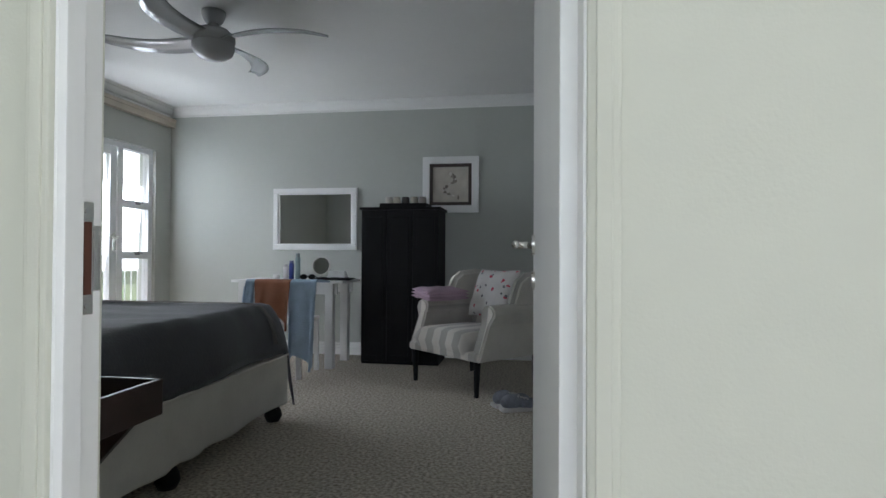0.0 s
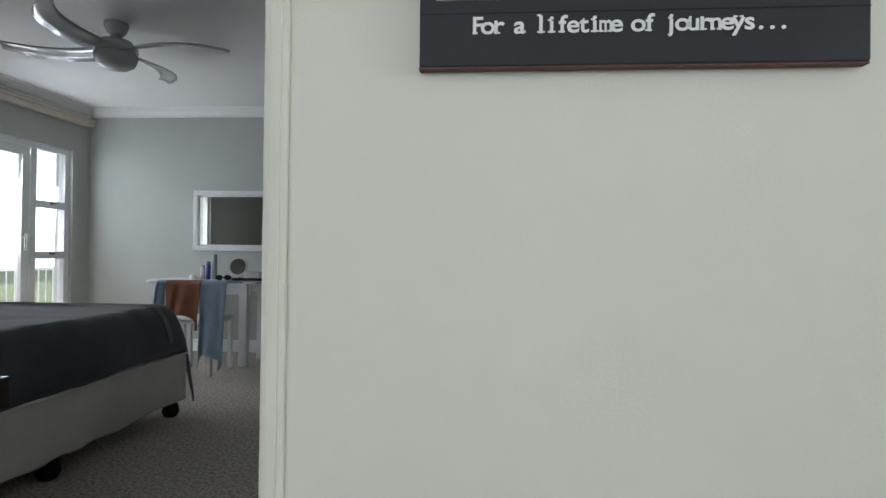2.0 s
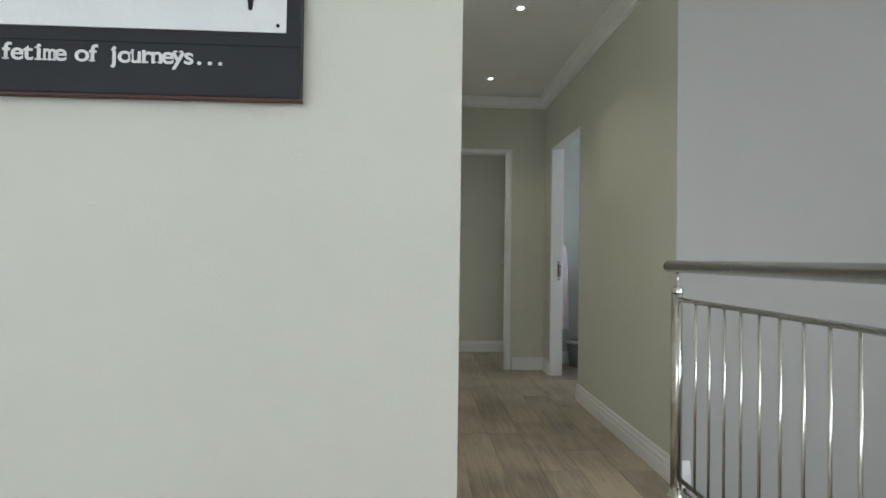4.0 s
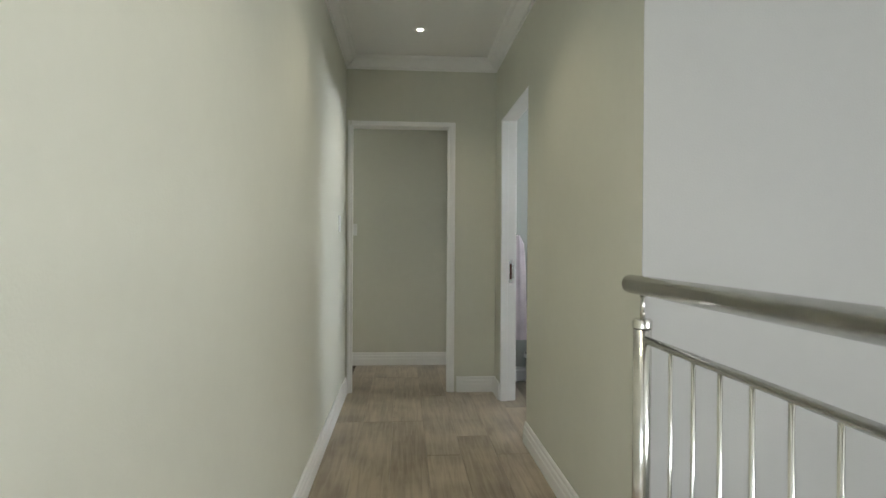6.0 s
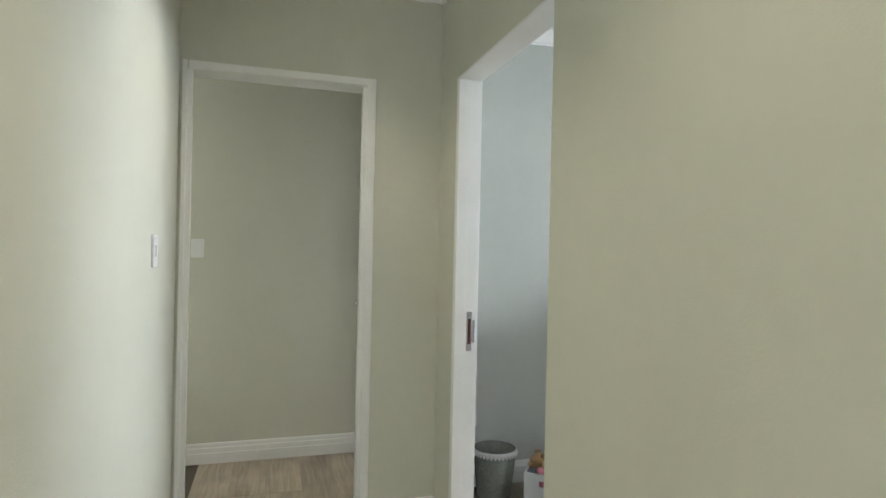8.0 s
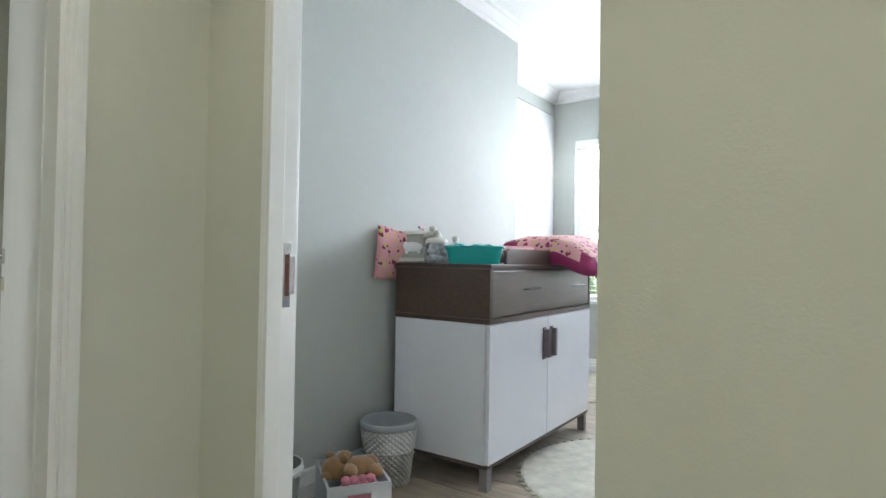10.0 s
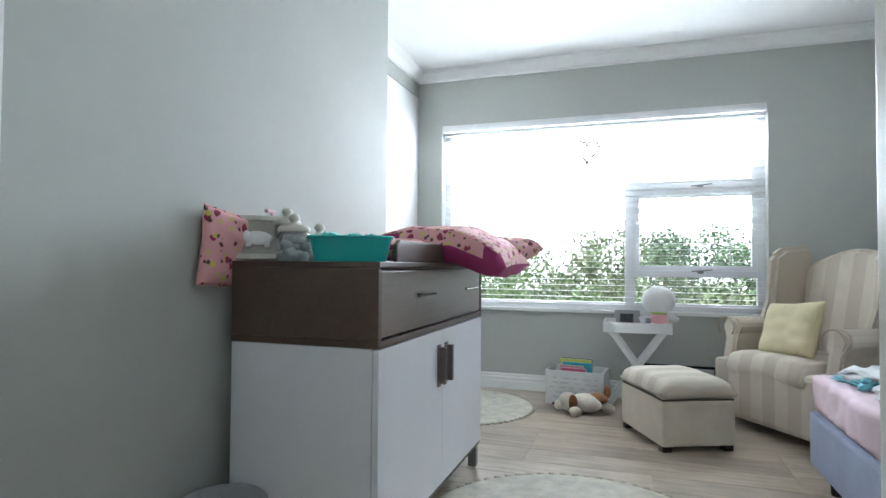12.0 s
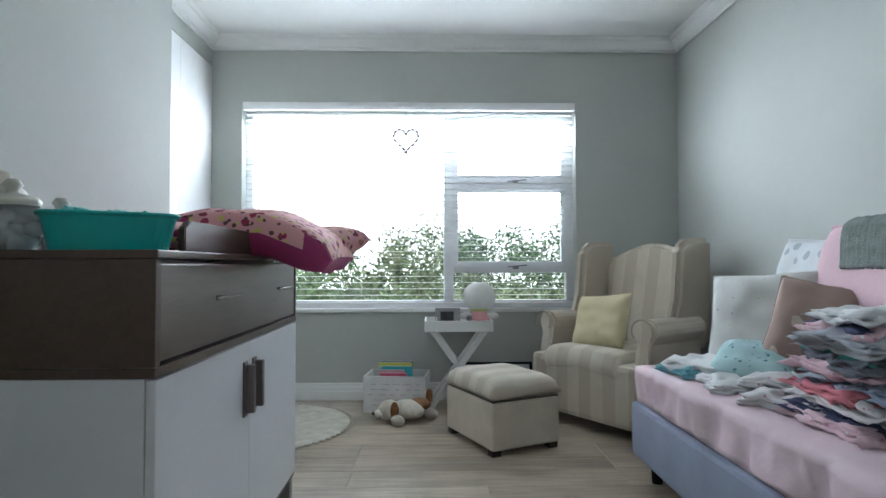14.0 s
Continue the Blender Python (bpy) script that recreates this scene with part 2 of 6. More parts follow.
def extrude_outline(bm, pts, t, m=None, bevel=0.0):
    """Adds a plate: an outline in x and z, t thick in y."""
    b = bmesh.new()
    f = b.faces.new([b.verts.new((x, -t / 2, z)) for x, z in pts])
    r = bmesh.ops.extrude_face_region(b, geom=[f])
    bmesh.ops.translate(b, verts=[v for v in r["geom"] if isinstance(v, bmesh.types.BMVert)], vec=(0, t, 0))
    bmesh.ops.recalc_face_normals(b, faces=b.faces[:])
    if bevel:
        bmesh.ops.bevel(b, geom=[e for e in b.edges if len(e.link_faces) == 2 and e.calc_face_angle(0) > 0.9], offset=bevel, segments=3, affect="EDGES")
    return join(bm, b, m)


def wavy_sheet(bm, sx, sy, height, n, fn, m=None, thick=0.004):
    """Adds a cloth sheet whose relief is given by fn(u, v), u and v from 0 to 1."""
    b = bmesh.new()
    for side in (0, 1):
        g = [[b.verts.new((sx * (i / n - 0.5), sy * (j / n - 0.5), height * fn(i / n, j / n) - side * thick)) for j in range(n + 1)] for i in range(n + 1)]
        for i in range(n):
            for j in range(n):
                f = (g[i][j], g[i + 1][j], g[i + 1][j + 1], g[i][j + 1])
                b.faces.new(f if not side else f[::-1])
    return join(bm, b, m)


def part(name, bm, material, parent=None, label="", smooth=False):
    me = bpy.data.meshes.new(name)
    bmesh.ops.recalc_face_normals(bm, faces=bm.faces[:])
    bm.to_mesh(me)
    bm.free()
    me.materials.append(material)
    if smooth:
        me.polygons.foreach_set("use_smooth", [True] * len(me.polygons))
    ob = new(name, me)
    if parent is not None:
        ob.parent = parent
    if label:
        ob["label"] = label
    return ob


def thing(name, at, turn=0.0, label="", category="", group=""):
    ob = new(name)
    ob.matrix_world = pose(at[0], at[1], at[2], 0, 0, turn)
    return tagged(ob, label, category, group)


def B():
    return bmesh.new()


def letters(name, text, size, extrude, material, parent, m, align="LEFT"):
    cu = bpy.data.curves.new(name, "FONT")
    cu.body, cu.size, cu.extrude, cu.align_x = text, size, extrude, align
    cu.materials.append(material)
    ob = new(name, cu)
    ob.parent = parent
    ob.matrix_local = m
    return ob

# ---- structure ----
TOP = 2.56


def structure(name, bm, material, smooth=False):
    return tagged(part(name, bm, material, smooth=smooth), kind="structure")


def wall_y(name, y0, y1, x0, x1, material, openings=(), z0=0.0, z1=TOP):
    """A wall that runs along x, with openings (x0, x1, z0, z1)."""
    bm, x = B(), x0
    for a, b, c, d in sorted(openings):
        box(bm, x, a, y0, y1, z0, z1)
        if c > z0:
            box(bm, a, b, y0, y1, z0, c)
        box(bm, a, b, y0, y1, d, z1)
        x = b
    box(bm, x, x1, y0, y1, z0, z1)
    return structure(name, bm, material)


def wall_x(name, x0, x1, y0, y1, material, openings=(), z0=0.0, z1=TOP):
    """A wall that runs along y, with openings (y0, y1, z0, z1)."""
    bm, y = B(), y0
    for a, b, c, d in sorted(openings):
        box(bm, x0, x1, y, a, z0, z1)
        if c > z0:
            box(bm, x0, x1, a, b, z0, c)
        box(bm, x0, x1, a, b, d, z1)
        y = b
    box(bm, x0, x1, y, y1, z0, z1)
    return structure(name, bm, material)


# landing and corridor
wall_y("wall_picture", 0.775, 0.845, -3.64, 1.258, WALL, [(-0.70, 0.06, 0, 2.05)])
wall_y("wall_bedroom_south", 0.845, 0.853, -3.64, 1.20, WALL_ROOM, [(-0.70, 0.06, 0, 2.05)])
wall_x("wall_corridor_west", 1.20, 1.258, 0.845, 5.277, WALL)
# unseen west wall; its opening is added for the end room's lamp
wall_x("wall_end_room_west", -0.30, -0.20, 5.47, 6.25, WALL, [(5.5, 6.1, 0.9, 2.1)])
wall_y("wall_end_room_south", 5.47, 5.54, -0.20, 1.258, WALL)
bm = B()
box(bm, 1.20, 1.258, 5.277, 5.47, 0, TOP)
structure("wall_end_room_corner", bm, WALL)
wall_x("wall_bedroom_east", 1.13, 1.20, 0.853, 5.34, WALL_ROOM)
wall_y("wall_corridor_end", 5.157, 5.277, 1.258, 2.41, WALL, [(1.276, 2.068, 0, 2.05)])
wall_x("wall_corridor_east", 2.41, 2.47, 2.437, 6.25, WALL, [(4.0205, 4.906, 0, 2.05)])
wall_x("wall_nursery_west", 2.47, 2.505, 2.577, 5.488, WALL_ROOM, [(4.002, 4.906, 0, 2.05)])
wall_y("wall_end_room", 6.17, 6.37, -0.30, 2.60, WALL)
# nursery
wall_y("wall_nursery_north", 5.488, 5.56, 2.47, 4.922, WALL_ROOM)
wall_x("wall_nursery_return", 4.85, 4.922, 5.56, 6.40, WALL_ROOM)
wall_y("wall_nursery_alcove", 6.33, 6.40, 4.922, 6.47, WALL_ROOM)
wall_y("wall_above_wardrobe", 5.901, 6.33, 4.922, 6.47, WALL_ROOM, z0=2.36)
wall_x("wall_nursery_window", 6.47, 6.65, 2.437, 6.40, WALL_ROOM, [(3.316, 5.69, 0.635, 2.10)])
wall_y("wall_nursery_south", 2.507, 2.577, 2.47, 6.47, WALL_ROOM)
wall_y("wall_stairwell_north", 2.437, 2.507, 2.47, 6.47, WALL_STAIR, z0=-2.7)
bm = B()
box(bm, 2.41, 2.47, 2.437, 2.507, -2.7, -0.3)
structure("wall_stairwell_corner", bm, WALL)
# stairwell and the landing behind the walker; openings in unseen walls added for lamps
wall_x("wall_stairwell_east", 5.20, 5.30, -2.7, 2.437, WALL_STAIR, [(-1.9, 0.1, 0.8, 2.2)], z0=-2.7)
wall_y("wall_landing_south", -2.8, -2.7, -1.6, 5.2, WALL, [(-1.2, 1.0, 0.7, 2.2)], z0=-2.7)
wall_x("wall_landing_west", -1.7, -1.6, -2.8, 0.775, WALL)
# thin sheet in the stairwell grey over the end of the corridor wall
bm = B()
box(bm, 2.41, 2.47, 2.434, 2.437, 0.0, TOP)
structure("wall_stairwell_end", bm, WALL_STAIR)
bm = B()
box(bm, 2.34, 2.42, -2.7, 2.43, -2.7, -0.012)
structure("wall_stairwell_west", bm, WALL)
# bedroom
wall_x("wall_bedroom_window", -3.82, -3.642, 0.775, 5.341, WALL_ROOM, [(2.75, 5.105, 0.02, 1.965)])
wall_y("wall_bedroom_north", 5.341, 5.47, -3.82, 1.20, WALL_ROOM)


def slab(name, x0, x1, y0, y1, z0, z1, material):
    bm = B()
    box(bm, x0, x1, y0, y1, z0, z1)
    return structure(name, bm, material)


slab("ceiling", -1.7, 5.3, -2.8, 0.80, 2.56, 2.62, CEIL)
slab("ceiling", -0.3, 1.2, 5.41, 6.3, 2.56, 2.62, CEIL)
slab("ceiling", 1.2, 2.44, 0.80, 6.3, 2.56, 2.62, CEIL)
slab("ceiling", 2.44, 5.3, 0.80, 2.5, 2.56, 2.62, CEIL)
slab("ceiling", 2.44, 6.65, 2.5, 6.4, 2.56, 2.62, CEIL)
slab("ceiling", -3.82, 1.2, 0.85, 5.47, 2.43, 2.50, CEIL)
slab("floor_bedroom", -3.82, 1.2, 0.82, 5.4, -0.06, 0.0, CARPET)
floor_hall = slab("floor_landing", -1.7, 2.42, -2.8, 0.82, -0.2, -0.012, GROUT)
slab("floor_end_room", -0.3, 1.15, 5.45, 6.3, -0.2, -0.002, PLANK)
floor_corridor = slab("floor_corridor", 1.15, 2.44, 0.82, 6.3, -0.2, -0.012, GROUT)
floor_nursery = slab("floor_nursery", 2.44, 6.6, 2.45, 6.4, -0.2, -0.012, GROUT)
slab("floor_stairwell", 2.3, 5.3, -2.8, 2.5, -2.8, -2.7, GROUT)


def moulding(name, p, q, profile, material, side):
    """A strip from p to q (x, y) with a profile of (out from the wall, height); side: the way out from the wall."""
    bm = B()
    p, q, s = Vector((*p, 0)), Vector((*q, 0)), Vector((*side, 0))
    rows = [[bm.verts.new(e + s * o + Vector((0, 0, z))) for o, z in profile] for e in (p, q)]
    n = len(profile)
    for i in range(n):
        bm.faces.new((rows[0][i], rows[0][(i + 1) % n], rows[1][(i + 1) % n], rows[1][i]))
    bm.faces.new(rows[0])
    bm.faces.new(rows[1][::-1])
    return structure(name, bm, material)


BASE = [(0, 0), (0.018, 0), (0.018, 0.060), (0.015, 0.066), (0.015, 0.090), (0.010, 0.096), (0.010, 0.112), (0.006, 0.120), (0, 0.120)]


def cornice(z):
    return [(0, z), (0.012, z), (0.014, z + 0.016), (0.030, z + 0.024), (0.050, z + 0.046), (0.062, z + 0.066), (0.074, z + 0.069), (0.086, z + 0.084), (0.086, z + 0.0885), (0, z + 0.0885)]


CN = cornice(2.471)
for p, q, s in (((1.258, 0.775), (1.258, 5.157), (1, 0)), ((2.41, 2.437), (2.41, 5.157), (-1, 0)), ((1.258, 5.157), (2.41, 5.157), (0, -1)),
                ((-1.6, 0.775), (1.258, 0.775), (0, -1)), ((2.41, 2.437), (5.2, 2.437), (0, -1)),
                ((2.505, 5.488), (4.922, 5.488), (0, -1)), ((4.922, 5.488), (4.922, 5.901), (1, 0)), ((4.922, 5.901), (6.47, 5.901), (0, -1)),
                ((6.47, 2.577), (6.47, 5.901), (-1, 0)), ((2.505, 2.577), (6.47, 2.577), (0, 1)), ((2.505, 2.577), (2.505, 5.488), (1, 0))):
    moulding("cornice", p, q, CN, CEIL, s)
CB = [(o, z - 0.13) for o, z in CN]
for p, q, s in (((-3.642, 5.341), (1.13, 5.341), (0, -1)), ((-3.642, 0.853), (-3.642, 5.341), (1, 0)), ((1.13, 0.853), (1.13, 5.341), (-1, 0))):
    moulding("cornice", p, q, CB, CEIL, s)
for p, q, s in (((1.258, 0.757), (1.258, 5.157), (1, 0)), ((2.41, 2.437), (2.41, 4.018), (-1, 0)), ((2.41, 4.908), (2.41, 5.157), (-1, 0)),
                ((2.11, 5.157), (2.41, 5.157), (0, -1)), ((0.10, 0.775), (1.288, 0.775), (0, -1)), ((-1.6, 0.775), (-0.76, 0.775), (0, -1)),
                ((-0.2, 6.17), (2.41, 6.17), (0, -1)), ((2.505, 5.488), (4.922, 5.488), (0, -1)),
                ((6.47, 2.577), (6.47, 5.90), (-1, 0)), ((2.505, 2.577), (6.47, 2.577), (0, 1)), ((2.41, 2.416), (2.47, 2.416), (0, -1)),
                ((-3.642, 5.341), (1.13, 5.341), (0, -1))):
    moulding("baseboard", p, q, BASE, TRIM, s)


def door_frame(name, at, turn, width, depth, left=True, right=True, near=True, stop=0.032, right_stop=True, facing=None):
    """Painted timber frame in an opening: local x along the wall from 0 to width, y from the near face into the wall."""
    f = thing(name, at, turn, "white painted timber door frame in the wall", "door frame")
    f["kind"] = "structure"
    for x0, x1 in ((-0.018, 0.0), (width, width + 0.018)):
        part("jamb", box(B(), x0, x1, -0.004 if near or x0 < 0 else 0.062, depth + 0.004, 0, 2.042, 0.002), TRIM, f)
        a = x0 if x0 < 0 else width - 0.022
        if x0 > 0 and not (near and right_stop):
            continue
        part("door_stop", box(B(), a if x0 < 0 else width - 0.014, a + 0.032 if x0 < 0 else width, -0.003, stop, 0, 2.04, 0.002), TRIM, f)
    part("head", box(B(), -0.018, width + 0.018, -0.004, depth + 0.004, 2.042, 2.0498, 0.002), TRIM, f)
    for y, s in ((0, -1), (depth, 1))[0 if near else 1:]:
        for x0 in (-0.044, width + 0.004):
            if (x0 < 0 and not left) or (x0 > 0 and not right):
                continue
            bm = box(B(), x0, x0 + 0.04, min(y, y + s * 0.014), max(y, y + s * 0.014), 0, 2.078, 0.004)
            box(bm, x0 + 0.010, x0 + 0.030, min(y, y + s * 0.018), max(y, y + s * 0.018), 0, 2.068, 0.002)
            part("architrave", bm, facing or TRIM, f)
        bm = box(B(), -0.044 if left else 0, width + (0.044 if right else 0), min(y, y + s * 0.0142), max(y, y + s * 0.0142), 2.044, 2.078, 0.004)
        part("architrave", bm, facing or TRIM, f)
    return f


def strike(parent, x, y, z, face):
    """Lock plate let into a jamb; face is the side (+1 or -1 in x) that it faces."""
    bm = box(B(), min(x, x + face * 0.002), max(x, x + face * 0.002), y - 0.0125, y + 0.0125, z - 0.085, z + 0.085, 0.0005)
    p = part("strike_plate", bm, STEEL, parent, "steel lock plate")
    part("bolt_hole", box(B(), min(x, x + face * 0.003), max(x, x + face * 0.003), y - 0.006, y + 0.008, z - 0.055, z + 0.055), mat("raw_wood_hole", (0.10, 0.035, 0.02), 0.8), p)
    part("lip", box(B(), min(x, x + face * 0.0026), max(x, x + face * 0.0026), y + 0.0126, y + 0.026, z - 0.05, z + 0.05, 0.0005), STEEL, p)
    for dz in (-0.072, 0.072):
        part("screw", rod(B(), (x, y, z + dz), (x + face * 0.0032, y, z + dz), 0.0045, seg=10), CHROME, p)


def door_leaf(name, at, turn, label, handle_z=0.98, width=0.74):
    """A flush door; local x from the hinges outwards, 40 mm thick towards +y."""
    d = thing(name, at, turn, label, "door")
    d["kind"] = "structure"
    part("panel", box(B(), 0.004, width, 0.0, 0.04, 0.008, 2.022, 0.003), TRIM, d)
    for y, s in ((0, -1), (0.04, 1)):
        bm = rod(B(), (width - 0.06, y, handle_z), (width - 0.06, y + s * 0.055, handle_z), 0.009)
        rod(bm, (width - 0.06, y + s * 0.05, handle_z), (width - 0.185, y + s * 0.05, handle_z), 0.009)
        h = part("handle", bm, STEEL, d, "steel lever handle", True)
        part("rose", rod(B(), (width - 0.06, y, handle_z), (width - 0.06, y + s * 0.008, handle_z), 0.026, seg=24), STEEL, h)
        part("rose", rod(B(), (width - 0.06, y, handle_z - 0.09), (width - 0.06, y + s * 0.008, handle_z - 0.09), 0.024, seg=24), STEEL, h)
    for z in (0.22, 1.80):
        bm = rod(B(), (0.0, -0.004, z - 0.05), (0.0, -0.004, z + 0.05), 0.006, seg=10)
        box(bm, 0.001, 0.0035, 0.004, 0.034, z - 0.05, z + 0.05)
        part("hinge", bm, STEEL, d)
    return d


# bedroom door: frame, open leaf
fr = door_frame("door_frame_bedroom", (-0.682, 0.775, 0), 0, 0.726, 0.078, right_stop=False, facing=WALL)
strike(fr, 0.0, 0.052, 0.945, 1)
door_leaf("door_1", (0.060, 0.853, 0), 92.5, "white flush timber door standing open into the bedroom")
# corridor end door
fr = door_frame("door_frame_corridor_end", (1.296, 5.157, 0), 0, 0.752, 0.12, left=False)
part("architrave", box(B(), -0.025, -0.006, -0.014, 0, 0, 2.078, 0.004), TRIM, fr)
door_leaf("door_2", (2.082, 5.252, 0), 78, "white flush timber door standing open into the end room")
# nursery door
fr = door_frame("door_frame_nursery", (2.41, 4.888, 0), -90, 0.868, 0.095, near=False, stop=0.045)
strike(fr, 0.0, 0.068, 0.945, 1)
door_leaf("door_3", (2.535, 4.02, 0), -85, "white flush timber door folded back against the nursery wall")


def switch(at, turn):
    s = thing("light_switch", at, turn, "white plastic light switch on the painted wall", "light switch", "light switches")
    part("plate", box(B(), -0.036, 0.036, -0.009, 0, -0.055, 0.055, 0.003), WHITE, s)
    part("rocker", box(B(), -0.011, 0.011, -0.013, -0.0092, -0.02, 0.02, 0.002), WHITE, s)


switch((1.258, 4.683, 1.275), -90 + 180)
switch((1.225, 6.17, 1.275), 0)


def downlight(at):
    d = thing("downlight", at, 0, "small round recessed ceiling downlight, lit", "downlight", "corridor downlights")
    part("rim", lathe(B(), [(0.020, -0.001), (0.026, -0.006), (0.045, -0.004), (0.046, 0.0)], 28), WHITE, d, smooth=True)
    part("lamp", lathe(B(), [(0.0, -0.002), (0.020, -0.002)], 24), glowing("lamp_glow", (1.0, 0.93, 0.8), 14.0), d)
    data = bpy.data.lights.new("downlight_beam", "SPOT")
    data.energy, data.spot_size, data.spot_blend, data.color, data.shadow_soft_size = 9.0, radians(110), 0.7, (1.0, 0.86, 0.62), 0.03
    ob = new("downlight_beam", data)
    ob.matrix_world = look((at[0], at[1], at[2] - 0.03), (at[0], at[1], 0))


for y in (4.555, 3.20, 1.85):
    downlight((1.80, y, 2.56))

# ---- landing things ----
art = thing("wall_sign", (0.651, 0.775, 1.303), 0, "black board sign with white print and white lettering", "wall art")
part("board", box(B(), -0.342, 0.342, -0.030, -0.004, 0.0, 0.82, 0.003), mat("black_board", (0.010, 0.011, 0.014), 0.65, 0.15, 10, 0.15, 90), art, "black painted board")
part("board_edge", box(B(), -0.343, 0.343, -0.026, -0.008, -0.003, 0.0), mat("raw_board_edge", (0.09, 0.04, 0.03), 0.7), art, "reddish raw lower edge")
part("groove", box(B(), -0.342, 0.342, -0.0308, -0.030, 0.082, 0.0835), BLACK, art)
bm = box(B(), -0.316, 0.319, -0.034, -0.0302, 0.104, 0.74, 0.001)
pr = part("print", bm, mat("white_print", (0.72, 0.73, 0.72), 0.55, 0.03, 8), art, "white printed panel")
for x, z in ((-0.303, 0.115), (0.306, 0.115)):
    part("screw", rod(B(), (x, -0.034, z), (x, -0.0355, z), 0.003, seg=8), BLACK, art)
for x, z, h in ((-0.145, 0.140, 0.034), (0.262, 0.158, 0.02)):
    bm = B()
    lathe(bm, [(0.0, -h), (0.003, -h * 0.9), (0.004, -h * 0.3), (0.007, 0.0), (0.0, h * 0.4)], 8, Matrix.Translation((x, -0.035, z)) @ Matrix.Diagonal((1, 0.2, 1, 1)))
    part("print_mark", bm, BLACK, art)
PITCH = 0.0166
LETTER = mat("white_letter", (0.75, 0.75, 0.73), 0.6)
for i, ch in enumerate("For a lifetime of journeys..."):
    if ch == " ":
        continue
    x = -0.258 + (i + 0.5) * PITCH
    wide = {"m": 0.72, "F": 1.05, "r": 1.15, "u": 1.05, "n": 1.05}.get(ch, 1.12)
    o = letters("letter", ch, 0.0385, 0.0006, LETTER, art, pose(x, -0.0312, 0.050, 90, 0, 0) @ Matrix.Diagonal((wide, 1.0, 1.0, 1.0)), "CENTER")
    o.data.offset = 0.0006
    # slab serifs of the typewriter face: (offset, height, width)
    for dx, dz, w in {"F": ((-0.0035, 0.0, 0.008),), "r": ((-0.002, 0.0, 0.010), (-0.004, 0.018, 0.005)), "l": ((0, 0.0, 0.012), (-0.003, 0.0265, 0.006)), "i": ((0, 0.0, 0.012), (-0.003, 0.0185, 0.006)), "f": ((-0.001, 0.0, 0.010),), "m": ((-0.0055, 0.0, 0.005), (0, 0.0, 0.004), (0.0055, 0.0, 0.005)),
                      "n": ((-0.004, 0.0, 0.006), (0.004, 0.0, 0.006)), "u": ((-0.005, 0.0185, 0.004), (0.005, 0.0, 0.004)), "y": ((-0.0045, 0.0185, 0.006), (0.0045, 0.0185, 0.006)), "j": ((-0.002, 0.0185, 0.006),)}.get(ch, ()):
        part("serif", box(B(), x + dx - w / 2, x + dx + w / 2, -0.0318, -0.0306, 0.050 + dz, 0.0524 + dz), LETTER, art)

rail = thing("railing", (2.363, 0, 0), 0, "brushed steel stair railing with round handrail, posts and thin balusters", "railing")
bm = rod(B(), (0, -2.65, 1.022), (0, 2.405, 1.022), 0.0275, seg=24)
ball(bm, 0, 2.405, 1.022, 0.0275, 0.012, 0.0275, 24)
part("handrail", bm, STEEL, rail, "round steel handrail", True)
for y in (2.321, 0.98, -0.36, -1.7):
    po = part("post", rod(B(), (0, y, -0.011), (0, y, 0.925), 0.025, seg=24), STEEL, rail, smooth=True)
    part("cap", lathe(B(), [(0.0265, 0.905), (0.0265, 0.925), (0.021, 0.931), (0, 0.932)], 24, Matrix.Translation((0, y, 0))), STEEL, po, smooth=True)
    part("stem", rod(B(), (0, y, 0.93), (0, y, 1.0), 0.007), STEEL, po, smooth=True)
    part("foot", lathe(B(), [(0.045, -0.011), (0.045, -0.003), (0.030, 0.006), (0.030, 0.03), (0.025, 0.03)], 24, Matrix.Translation((0, y, 0))), STEEL, po, smooth=True)
for z in (0.875, 0.085):
    part("infill_rail", rod(B(), (0, -2.65, z), (0, 2.305, z), 0.011), STEEL, rail, smooth=True)
k = 0
while 2.15 - 0.1105 * k > -2.6:
    y = 2.152 - 0.1105 * k
    part("baluster", rod(B(), (0, y, 0.085), (0, y, 0.875), 0.0055, seg=10), STEEL, rail, smooth=True)
    k += 1

